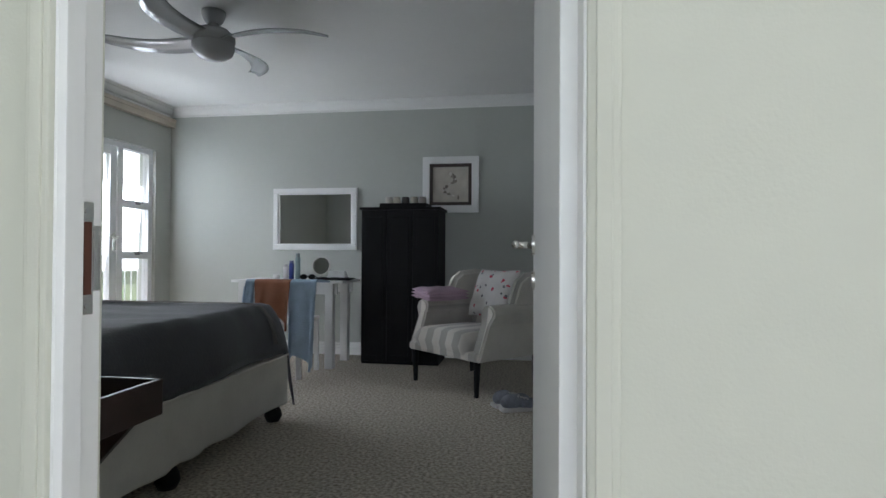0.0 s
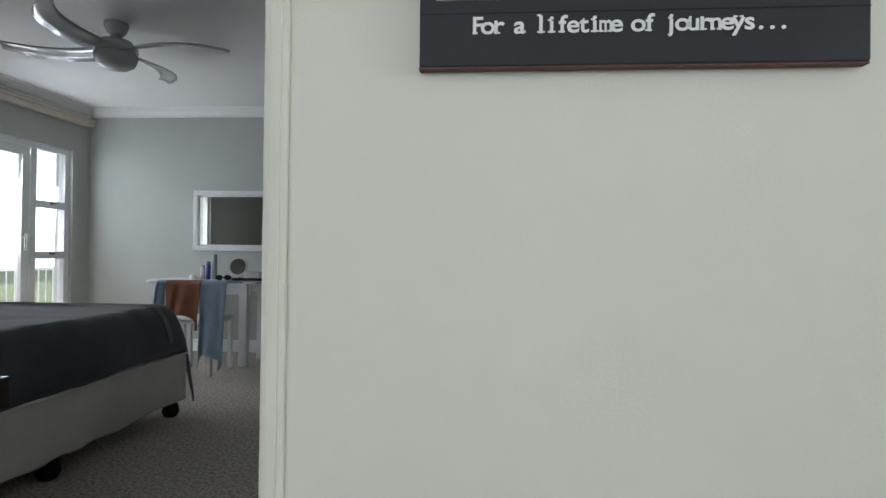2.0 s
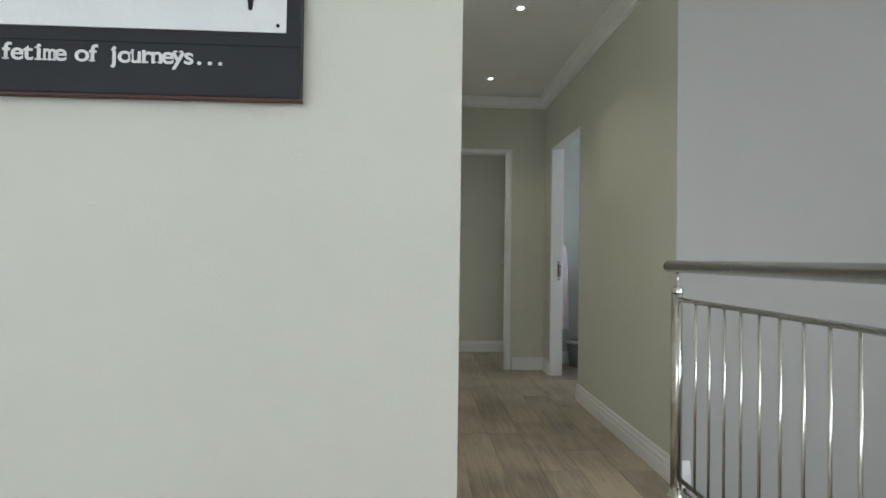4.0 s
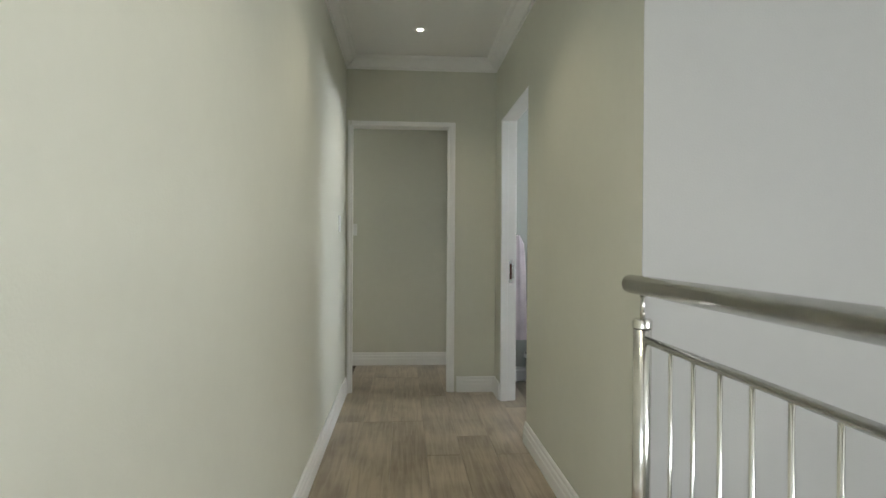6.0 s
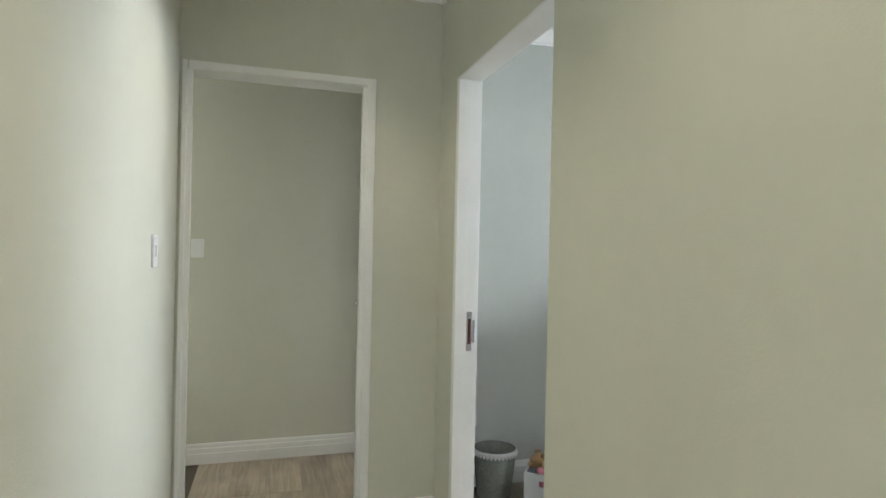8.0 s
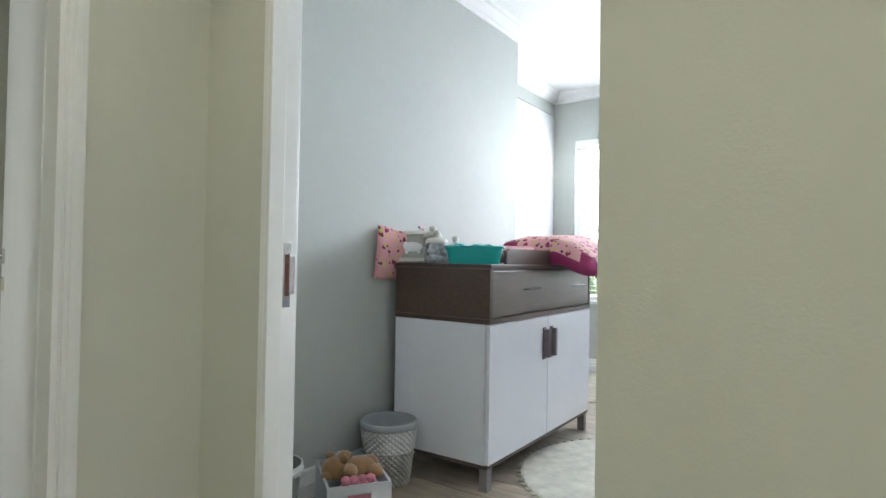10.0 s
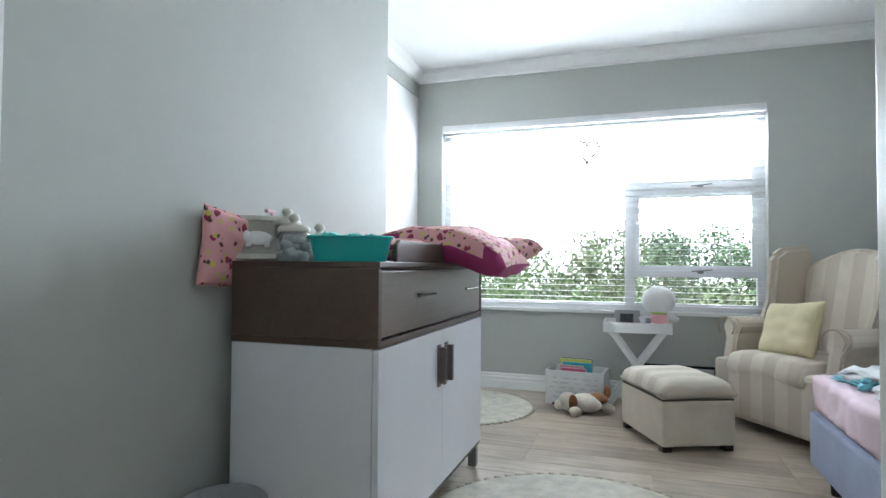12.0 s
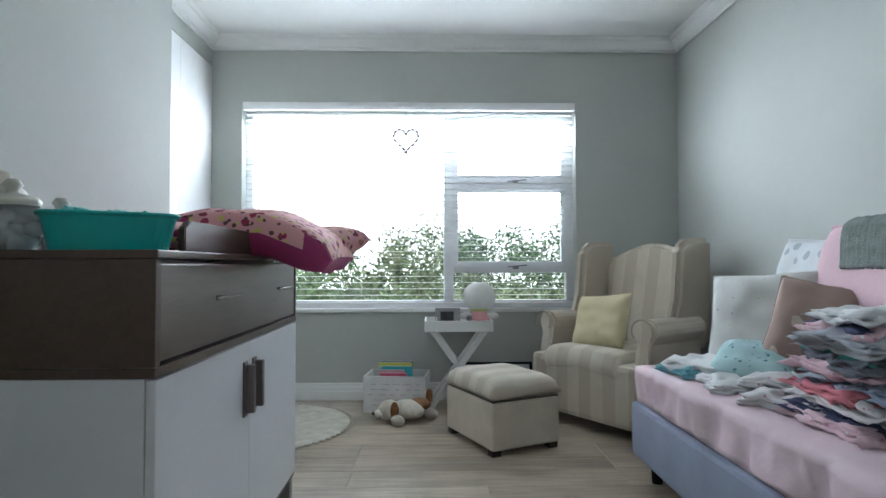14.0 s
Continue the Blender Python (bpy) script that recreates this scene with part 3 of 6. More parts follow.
# ---- nursery ----
def nursery_window():
    w = thing("window_1", (6.47, 0, 0), 0, "white aluminium window with a fixed pane and two top-hung sashes", "window")
    w["kind"] = "structure"
    for y0, y1, z0, z1 in ((3.316, 5.69, 2.04, 2.10), (3.316, 5.69, 0.635, 0.69), (3.316, 3.37, 0.69, 2.04), (5.636, 5.69, 0.69, 2.04), (4.19, 4.26, 0.69, 2.04)):
        part("frame", box(B(), 0.09, 0.15, y0, y1, z0, z1, 0.004), ALU, w)
    for z0, z1 in ((1.50, 1.565), (0.885, 0.935)):
        part("transom", box(B(), 0.085, 0.15, 3.37, 4.19, z0, z1, 0.004), ALU, w)
    for z0, z1 in ((1.565, 2.04), (0.935, 1.50)):
        for a in ((3.37, 3.405, z0, z1), (4.155, 4.19, z0, z1), (3.405, 4.155, z0, z0 + 0.035), (3.405, 4.155, z1 - 0.03, z1)):
            part("sash", box(B(), 0.088, 0.128, *a, 0.003), ALU, w)
    for y0, y1, z0, z1 in ((4.26, 5.636, 0.69, 2.04), (3.405, 4.155, 1.60, 2.01), (3.405, 4.155, 0.97, 1.47), (3.37, 4.19, 0.69, 0.885)):
        p = part("pane", box(B(), 0.117, 0.121, y0, y1, z0, z1), GLASS, w)
        p.visible_shadow = False
    for z in (1.545, 0.925):
        bm = box(B(), 0.06, 0.088, 3.72, 3.76, z - 0.012, z + 0.012, 0.003)
        beam(bm, (0.065, 3.80, z + 0.004), (0.062, 3.66, z + 0.016), 0.014, 0.008)
        part("catch", bm, mat("grey_metal", (0.25, 0.25, 0.26), 0.4, metal=0.8), w, "grey metal window catch")
    part("sill", box(B(), -0.025, 0.09, 3.30, 5.70, 0.612, 0.636, 0.004), TRIM, w)


nursery_window()


def blinds():
    b = thing("venetian_blind", (6.47, 0, 0), 0, "white slatted venetian blind, slats tilted open", "blind")
    part("headrail", box(B(), -0.012, 0.06, 3.322, 5.684, 2.045, 2.102, 0.004), WHITE, b)
    slat = mat("white_slat", (0.80, 0.80, 0.79), 0.45, 0.01, 4)
    z = 2.02
    while z > 0.70:
        bm = box(B(), 0.012, 0.062, 3.335, 5.672, -0.0013, 0.0013)
        o = part("slat", bm, slat, b)
        o.location = (0, 0, z)
        z -= 0.0445
    part("bottom_rail", box(B(), 0.014, 0.060, 3.335, 5.672, 0.66, 0.678, 0.003), WHITE, b)
    for y in (3.55, 4.22, 4.85, 5.45):
        for x in (0.013, 0.061):
            part("ladder_cord", rod(B(), (x, y, 0.67), (x, y, 2.05), 0.0009, seg=6), WHITE, b)


blinds()


def wardrobe():
    w = thing("wardrobe", (4.925, 5.901, 0), 0, "white built-in wardrobe with tall flush doors and bar handles", "wardrobe")
    part("body", box(B(), 0.003, 1.542, 0.024, 0.42, 0.0, 2.358), WHITE, w)
    for i in range(3):
        x0 = 0.003 + i * 0.5135
        d = part("door", box(B(), x0 + 0.0015, x0 + 0.512, 0.0, 0.021, 0.08, 2.355, 0.002), WHITE, w)
        if i == 2:
            continue
        hx = x0 + (0.5135 - 0.05 if i == 0 else 0.055)
        bm = rod(B(), (hx, -0.028, 0.98), (hx, -0.028, 1.46), 0.005)
        for z in (1.0, 1.44):
            rod(bm, (hx, 0, z), (hx, -0.028, z), 0.004)
        part("handle", bm, mat("dark_steel", (0.12, 0.12, 0.12), 0.35, metal=0.9), d, "slim dark bar handle")


wardrobe()


def changing_table():
    t = thing("changing_table", (3.587, 4.905, 0), 0, "changing table with a dark walnut drawer box on white cupboard doors", "changing table")
    W, D = 1.18, 0.52
    wal = wood("walnut_veneer", (0.095, 0.062, 0.046), (0.055, 0.036, 0.028), 0.4, "X", 12, 4)
    lam = mat("white_laminate", (0.70, 0.71, 0.75), 0.35, 0.015, 4)
    part("carcass", box(B(), 0, W, 0.022, D, 0.115, 0.716, 0.002), lam, t)
    part("plinth_rail", box(B(), 0.0, W, 0.005, D, 0.10, 0.114, 0.002), wal, t)
    part("shelf_edge", box(B(), -0.004, W + 0.004, 0.0, D, 0.717, 0.738, 0.002), wal, t)
    part("side_panel", box(B(), -0.004, 0.018, 0.0, D, 0.739, 0.955, 0.002), wal, t, "walnut side panel")
    part("side_panel", box(B(), W - 0.014, W + 0.004, 0.0, D, 0.739, 0.955, 0.002), wal, t)
    part("drawer_box", box(B(), 0.019, W - 0.015, 0.03, D, 0.739, 0.954), wal, t)
    part("top", box(B(), -0.006, W + 0.006, -0.004, D, 0.956, 0.974, 0.003), wal, t)
    dr = part("drawer_front", box(B(), 0.024, W - 0.02, 0.004, 0.026, 0.746, 0.946, 0.003), wood("walnut_front", (0.15, 0.12, 0.10), (0.10, 0.08, 0.065), 0.3, "X", 12, 4), t)
    for x in (0.28, 0.86):
        bm = rod(B(), (x + 0.05, 0.004, 0.86), (x + 0.05, -0.022, 0.86), 0.005)
        beam(bm, (x - 0.02, -0.024, 0.86), (x + 0.16, -0.024, 0.862), 0.007, 0.008)
        part("handle", bm, mat("dark_chrome", (0.28, 0.28, 0.29), 0.25, metal=1.0), dr, "chrome bar handle")
    for i in range(2):
        x0 = 0.002 + i * W / 2
        d = part("door", box(B(), x0, x0 + W / 2 - 0.003, 0.0, 0.02, 0.118, 0.712, 0.002), lam, t)
        hx = x0 + (W / 2 - 0.05 if i == 0 else 0.035)
        bm = box(B(), hx - 0.016, hx + 0.016, -0.006, 0.0, 0.50, 0.66, 0.001)
        box(bm, hx - 0.004, hx + 0.016, -0.03, -0.006, 0.51, 0.65, 0.002)
        part("handle", bm, mat("brown_grey_metal", (0.20, 0.17, 0.17), 0.35, metal=0.6), d, "brown-grey plate handle")
    for x, y in ((0.01, 0.01), (W - 0.05, 0.01), (0.01, D - 0.05), (W - 0.05, D - 0.05)):
        part("leg", box(B(), x, x + 0.04, y, y + 0.04, 0, 0.10, 0.002), mat("grey_leg", (0.22, 0.21, 0.21), 0.4), t)
    # changing rails round the mat
    rail = wood("walnut_veneer", (0, 0, 0), (0, 0, 0))
    pts = [(0.20, 0.975), (0.20, 1.03), (0.23, 1.048), (0.68, 1.048), (0.72, 1.03), (0.74, 0.975)]
    for y in (0.03, 0.49):
        part("mat_rail", extrude_outline(B(), pts, 0.018, Matrix.Translation((-0.02 if y < 0.1 else 0, y, 0)), 0.003), rail, t)


changing_table()


def wing_chair(at, turn, name, label, fab, leg_mat, legs=0.17, wide=0.74, wing=True, skirt=True, back_h=1.02, seat_h=0.45, piping=None):
    """An upholstered armchair facing -y: seat, back with wings, rolled arms."""
    c = thing(name, at, turn, label, "armchair")
    h = wide / 2
    low = 0.06 if skirt else legs
    bm = box(B(), -h + 0.02, h - 0.02, -0.37 if skirt else -0.36, 0.30, low, seat_h - (0.05 if skirt else 0.12), 0.03 if skirt else 0.02)
    part("base", bm, fab, c, smooth=False)
    bm = B()
    puff(bm, wide - 0.22, 0.60, 0.20, Matrix.Translation((0, -0.09, seat_h - 0.085)), 0.25, 18, 0.008, 3, 6)
    part("seat", bm, fab, c, smooth=True)
    lean = pose(0, 0.25, seat_h - 0.1, -12, 0, 0)
    pts = [(-h + 0.10, 0), (h - 0.10, 0), (h - 0.06, back_h - seat_h - 0.02)]
    n = 12
    for i in range(n + 1):
        u = 1 - 2 * i / n
        pts.append(((h - 0.08) * u, back_h - seat_h + 0.05 + 0.06 * (1 - u * u) + 0.02 * math.cos(3 * u)))
    pts.append((-h + 0.06, back_h - seat_h - 0.02))
    bm = extrude_outline(B(), pts, 0.15, lean, 0.035)
    part("backrest", bm, fab, c, smooth=False)
    for s in (-1, 1):
        if wing:
            wp = [(0.36, 0.0), (0.38, back_h - seat_h + 0.035), (0.30, back_h - seat_h + 0.045), (0.13, back_h - seat_h + 0.03), (0.05, back_h - seat_h - 0.02), (0.02, 0.30), (-0.02, 0.20), (-0.05, 0.0)]
            m = Matrix.Translation((s * (h - 0.05), 0.0, seat_h)) @ pose(0, 0, 0, 0, 0, 90)
            part("wing", extrude_outline(B(), wp, 0.085, m, 0.03), fab, c)
        prof = [(-0.045, low), (0.045, low), (0.045, seat_h + 0.06)]
        for i in range(13):
            a = radians(-40 + i * 260 / 12)
            prof.append((0.012 + 0.068 * math.cos(a), seat_h + 0.135 + 0.062 * math.sin(a)))
        prof.append((-0.045, seat_h + 0.06))
        m = Matrix.Translation((s * (h - 0.045), -0.06, 0)) @ Matrix.Diagonal((s, 1, 1, 1))
        bm = extrude_outline(B(), prof, 0.58, None, 0.012)
        for v in bm.verts:
            if v.co.z > seat_h - 0.02:
                v.co.y += 0.07 * (1 if v.co.y < 0 else 0) * (1 + 0.5 * math.sin((v.co.z - seat_h) * 9))
        b2 = B()
        join(b2, bm, m)
        part("arm", b2, fab, c)
        if piping:
            bm = B()
            last = None
            for x, z in prof[3:16]:
                p = Vector((s * (h - 0.045) + s * x * 0.96, -0.285, z))
                if last is not None:
                    rod(bm, last, p, 0.005, seg=8)
                last = p
            part("piping", bm, piping, c)
    for x in (-h + 0.05, h - 0.05):
        for y in (-0.32, 0.26):
            part("leg", rod(B(), (x * 0.98, y, 0), (x, y, low + 0.02), 0.016, 0.026, 12), leg_mat, c)
    return c


STRIPE_N = striped("beige_striped_fabric", (0.60, 0.54, 0.44), (0.49, 0.425, 0.335), 0, 0.17)
PIPE = mat("beige_piping", (0.42, 0.36, 0.28), 0.8)
wing_chair((5.92, 3.20, 0), -146, "wing_chair", "beige wing-back armchair in striped fabric with rolled arms", STRIPE_N, DARK, wide=0.80, back_h=1.06, piping=PIPE)


def ottoman():
    o = thing("ottoman", (5.537, 3.98, 0), -65.5, "beige upholstered storage ottoman with a padded striped lid", "ottoman")
    part("box", box(B(), -0.2, 0.2, -0.255, 0.255, 0.03, 0.265, 0.012), mat("beige_fabric", (0.57, 0.51, 0.41), 0.85, 0.05, 10, 0.3, 400), o)
    part("lid_gap", box(B(), -0.196, 0.196, -0.25, 0.25, 0.265, 0.272), mat("dark_gap", (0.1, 0.08, 0.06), 0.9), o)
    bm = B()
    puff(bm, 0.42, 0.53, 0.16, Matrix.Translation((0, 0, 0.30)), 0.35, 20, 0.004, 1, 5)
    for v in bm.verts:
        if v.co.z < 0.272:
            v.co.z = 0.272
    part("lid", bm, striped("beige_striped_lid", (0.62, 0.56, 0.46), (0.51, 0.445, 0.35), 1, 0.16), o, smooth=True)
    for x in (-0.17, 0.17):
        for y in (-0.22, 0.22):
            part("foot", box(B(), x - 0.025, x + 0.025, y - 0.025, y + 0.025, 0, 0.03, 0.003), DARK, o)


ottoman()


def single_bed():
    b = thing("single_bed", (4.02, 3.02, 0), 0, "single bed with a pink fitted sheet and a blue-grey fabric base", "bed")
    base = mat("blue_grey_base", (0.27, 0.30, 0.39), 0.8, 0.08, 5, 0.25, 300)
    pink = mat("pink_sheet", (0.68, 0.53, 0.57), 0.75, 0.05, 4, 0.2, 60)
    part("base", box(B(), -0.97, 0.97, -0.44, 0.44, 0.10, 0.335, 0.02), base, b, "blue-grey bed base")
    bm = box(B(), -0.955, 0.955, -0.43, 0.43, 0.336, 0.50, 0.03)
    bmesh.ops.subdivide_edges(bm, edges=[e for e in bm.edges if e.calc_length() > 0.1], cuts=46, use_grid_fill=True)
    for v in bm.verts:
        k = noise.noise(Vector((v.co.x * 13, v.co.y * 3, v.co.z * 6 + v.co.x * 4))) * (1.4 - 2.5 * (v.co.z - 0.336))
        if v.co.z > 0.36:
            v.co.z += 0.008 * noise.noise(Vector((v.co.x * 5, v.co.y * 5, 1))) if v.co.z > 0.47 else 0
            v.co.y += 0.034 * k * (1 if v.co.y > 0 else -1)
            v.co.x += 0.012 * noise.noise(Vector((v.co.y * 9, v.co.z * 2, 5)))
    part("mattress", bm, pink, b, "mattress in a wrinkled pink sheet", True)
    for x in (-0.88, 0.88):
        for y in (-0.36, 0.36):
            part("leg", rod(B(), (x, y, 0), (x, y, 0.10), 0.022, 0.028, 14), BLACK, b)


single_bed()


def tray_table():
    t = thing("tray_table", (6.245, 4.175, 0), 0, "white butler tray on a folding crossed-leg stand", "tray table")
    tray = part("tray", box(B(), -0.15, 0.15, -0.21, 0.21, 0.522, 0.532, 0.002), WHITE, t, "white tray with a raised rim")
    for a in ((-0.16, -0.148, -0.22, 0.22), (0.148, 0.16, -0.22, 0.22), (-0.148, 0.148, -0.22, -0.208), (-0.148, 0.148, 0.208, 0.22)):
        part("rim", box(B(), *a, 0.515, 0.585, 0.003), WHITE, tray)
    for x in (-0.11, 0.11):
        for s in (-1, 1):
            k = 0.012 * s
            part("leg", beam(B(), (x + k, -s * 0.19, 0.008), (x + k, s * 0.17, 0.515), 0.018, 0.032), WHITE, t)
    for y in (-0.175, 0.175):
        part("stretcher", rod(B(), (-0.12, y, 0.503), (0.12, y, 0.503), 0.009), WHITE, t)


tray_table()


def round_rug(at, r, name_seed):
    k = thing("round_rug", at, 0, "round cream rug with a woven lace-edged border", "rug", "round rugs")
    m = mat("cream_rug", (0.58, 0.55, 0.46), 0.95, 0.12, 16, 0.8, 180, second=(0.42, 0.41, 0.35))
    part("rug_body", lathe(B(), [(0, 0.010), (r * 0.93, 0.010), (r * 0.95, 0.006), (r * 0.95, 0.001)], 72), m, k)
    bm = B()
    for i in range(70):
        a = 2 * math.pi * i / 70
        ball(bm, r * 0.965 * math.cos(a), r * 0.965 * math.sin(a), 0.006, 0.016, 0.016, 0.005, 8)
    part("border", bm, mat("rug_border", (0.42, 0.38, 0.30), 0.95, 0.1, 20), k, "darker looped edging")["kind"] = "stuff"


round_rug((4.17, 4.40, 0), 0.605, 1)
round_rug((5.83, 5.33, 0), 0.52, 2)


def at_turn(x, y, z, rx=0, ry=0, rz=0):
    return pose(x, y, z, rx, ry, rz)


PRINT_PINK = spotted("pink_printed_cotton", (0.70, 0.36, 0.37), [(0.30, 0.03, 0.08), (0.55, 0.50, 0.12), (0.10, 0.05, 0.05)], 19, 0.25)


def cushion(name, label, m, sx, sy, sz, material, seed=0, category="cushion", crease=0.012):
    """One stuffed cushion at the pose m."""
    c = new(name)
    c.matrix_world = m
    tagged(c, label, category)
    bm = B()
    puff(bm, sx, sy, sz, None, 0.5, 22, crease, seed)
    part("cover", bm, material, c, smooth=True)
    bm, last = B(), None
    for i in range(81):
        a = i / 80 * 4
        k, f = int(a) % 4, a - int(a)
        u, v = ((-1 + 2 * f, -1), (1, -1 + 2 * f), (1 - 2 * f, 1), (-1, 1 - 2 * f))[k]
        pin = 1 - 0.06 * (1 - abs(u)) * abs(v) ** 3 - 0.06 * (1 - abs(v)) * abs(u) ** 3
        p = Vector((u * sx / 2 * pin, v * sy / 2 * pin, 0))
        if last is not None and (p - last).length > 1e-4:
            rod(bm, last, p, 0.003, seg=6)
        last = p
    part("seam", bm, material, c)
    return c


def sag(bm):
    """The part of the mat beyond the table's front edge hangs down."""
    for v in bm.verts:
        v.co.z -= 0.4 * max(0, -0.23 - v.co.y)


def table_top_things():
    z = 0.975
    cushion("printed_cushion", "pink printed cushion propped between wall and changing table", pose(3.615, 5.455, 1.01, 90, 6, 0), 0.28, 0.25, 0.06, PRINT_PINK, 2)
    # hippo picture
    p = thing("relief_picture", (3.66, 5.385, z), -48, "white framed relief of a small animal shape, leaning", "picture")
    m = pose(0, 0, 0, -22, 0, 0)
    cream = mat("cream_frame", (0.62, 0.60, 0.54), 0.6)
    for a in ((-0.10, 0.10, -0.02, 0, 0, 0.018), (-0.10, 0.10, -0.02, 0, 0.142, 0.16), (-0.10, -0.082, -0.02, 0, 0.018, 0.142), (0.082, 0.10, -0.02, 0, 0.018, 0.142)):
        part("frame", box(B(), *a, 0.002, m), cream, p)
    part("backing", box(B(), -0.082, 0.082, -0.010, -0.002, 0.018, 0.142, 0, m), mat("grey_card", (0.42, 0.41, 0.36), 0.8), p)
    bm = ball(B(), 0.0, -0.012, 0.078, 0.05, 0.012, 0.026, 16, m)
    ball(bm, -0.045, -0.014, 0.085, 0.026, 0.012, 0.022, 14, m)
    for x in (-0.03, 0.03):
        box(bm, x - 0.009, x + 0.009, -0.02, -0.006, 0.042, 0.07, 0.004, m)
    part("relief", bm, WHITE, p, "white relief shape", True)
    # glass jars
    gl = mat("jar_glass", (0.93, 0.96, 0.97), 0.05, 0.01, 3, trans=0.9)
    ceram = mat("cream_ceramic", (0.62, 0.60, 0.52), 0.3, 0.02, 5)
    for x, y, s, h in ((3.675, 5.255, 1.0, 0.095), (3.76, 5.34, 0.9, 0.125), (3.86, 5.27, 0.85, 0.075)):
        j = thing("glass_jar", (x, y, z), 0, "round glass jar with a pale knobbed lid, holding cotton wool", "jar", "glass jars")
        part("jar", lathe(B(), [(0.0, 0.0), (0.05 * s, 0.0), (0.056 * s, 0.01), (0.056 * s, h * 0.8), (0.045 * s, h)], 28), gl, j, smooth=True)
        part("lid", lathe(B(), [(0.05 * s, h), (0.054 * s, h + 0.01), (0.045 * s, h + 0.02), (0.014, h + 0.027), (0.012, h + 0.035), (0.02, h + 0.045), (0.012, h + 0.058), (0.0, h + 0.06)], 28), ceram, j, "pale knobbed lid", True)
        bm = B()
        rng = random.Random(int(x * 100))
        for i in range(14):
            a = rng.random() * 6.28
            r = 0.028 * s * rng.random() ** 0.5
            ball(bm, r * math.cos(a), r * math.sin(a), 0.018 + rng.random() * (h - 0.04), 0.017, 0.017, 0.014, 8)
        part("cotton", bm, mat("cotton", (0.74, 0.74, 0.74), 0.95), j, smooth=True)
    b = thing("pump_bottle", (3.80, 5.43, z), 0, "pale pink lotion pump bottle", "bottle")
    pk = mat("pale_pink_plastic", (0.70, 0.46, 0.50), 0.35)
    part("bottle", lathe(B(), [(0.0, 0.0), (0.028, 0.0), (0.03, 0.01), (0.03, 0.11), (0.012, 0.13), (0.012, 0.145)], 22), pk, b, smooth=True)
    bm = rod(B(), (0, 0, 0.145), (0, 0, 0.175), 0.006)
    box(bm, -0.035, 0.012, -0.008, 0.008, 0.172, 0.184, 0.003)
    part("pump", bm, pk, b)
    # teal tub
    t = thing("plastic_tub", (3.72, 5.07, z), 118, "teal plastic tub full of baby things", "tub")
    teal = mat("teal_plastic", (0.02, 0.38, 0.36), 0.35, 0.05, 5)
    bm = B()
    for rings in ([],):
        rings = []
        for k, hz, inset in ((0, 0.0, 0), (1, 0.079, 0), (1, 0.079, 0.005), (0, 0.004, 0.005)):
            w, d = (0.115, 0.066) if k == 0 else (0.132, 0.08)
            ring = []
            for i in range(32):
                an = 2 * math.pi * i / 32
                c, s = math.cos(an), math.sin(an)
                ring.append(bm.verts.new(((w - inset) * math.copysign(abs(c) ** 0.4, c), (d - inset) * math.copysign(abs(s) ** 0.4, s), hz)))
            rings.append(ring)
        for r0, r1 in zip(rings, rings[1:]):
            for i in range(32):
                bm.faces.new((r0[i], r0[(i + 1) % 32], r1[(i + 1) % 32], r1[i]))
        bm.faces.new(rings[0])
        bm.faces.new(rings[3])
    part("tub", bm, teal, t, smooth=False)
    bm = B()
    rim = None
    for i in range(49):
        an = 2 * math.pi * i / 48
        c, s = math.cos(an), math.sin(an)
        p = Vector((0.134 * math.copysign(abs(c) ** 0.4, c), 0.082 * math.copysign(abs(s) ** 0.4, s), 0.077))
        if rim is not None:
            rod(bm, rim, p, 0.005, seg=8)
        rim = p
    part("rim", bm, teal, t)
    bm = B()
    rng = random.Random(4)
    for i in range(12):
        puff(bm, 0.07, 0.05, 0.02, pose(rng.uniform(-0.08, 0.08), rng.uniform(-0.04, 0.04), 0.060 + rng.random() * 0.022, rng.uniform(-25, 25), rng.uniform(-25, 25), rng.random() * 180), 0.5, 6)
    part("contents", bm, teal, t, "teal folded cloths", True)
    # changing mat: two printed pads with a magenta underside
    c = thing("changing_mat", (4.40, 5.12, z), 0, "padded changing mat, pink printed top and magenta sides, overhanging the table", "changing mat")
    mag = mat("magenta_cloth", (0.36, 0.035, 0.15), 0.7, 0.06, 6, 0.2, 300)
    bm = B()
    puff(bm, 0.60, 0.40, 0.09, pose(-0.12, 0.06, 0.05, 0, 0, 0), 0.3, 20, 0.01, 4)
    part("pad", bm, PRINT_PINK, c, smooth=True)
    bm = B()
    puff(bm, 0.58, 0.56, 0.16, pose(0.10, -0.17, 0.076, 0, -2, 0), 0.3, 20, 0.012, 6)
    bmesh.ops.delete(bm, geom=[f for f in bm.faces if f.calc_center_median().z > 0.099], context="FACES")
    sag(bm)
    part("pad_side", bm, mag, c, "magenta sides and underside", True)
    bm = B()
    puff(bm, 0.585, 0.565, 0.164, pose(0.10, -0.17, 0.079, 0, -2, 0), 0.3, 20, 0.012, 6)
    bmesh.ops.delete(bm, geom=[f for f in bm.faces if f.calc_center_median().z < 0.097], context="FACES")
    sag(bm)
    part("pad_top", bm, PRINT_PINK, c, smooth=True)
    bm = B()
    puff(bm, 0.26, 0.40, 0.12, pose(0.40, -0.28, 0.066, 0, -6, -22), 0.45, 18, 0.012, 8)
    part("head_pad", bm, PRINT_PINK, c, "printed head end of the mat", True)


table_top_things()


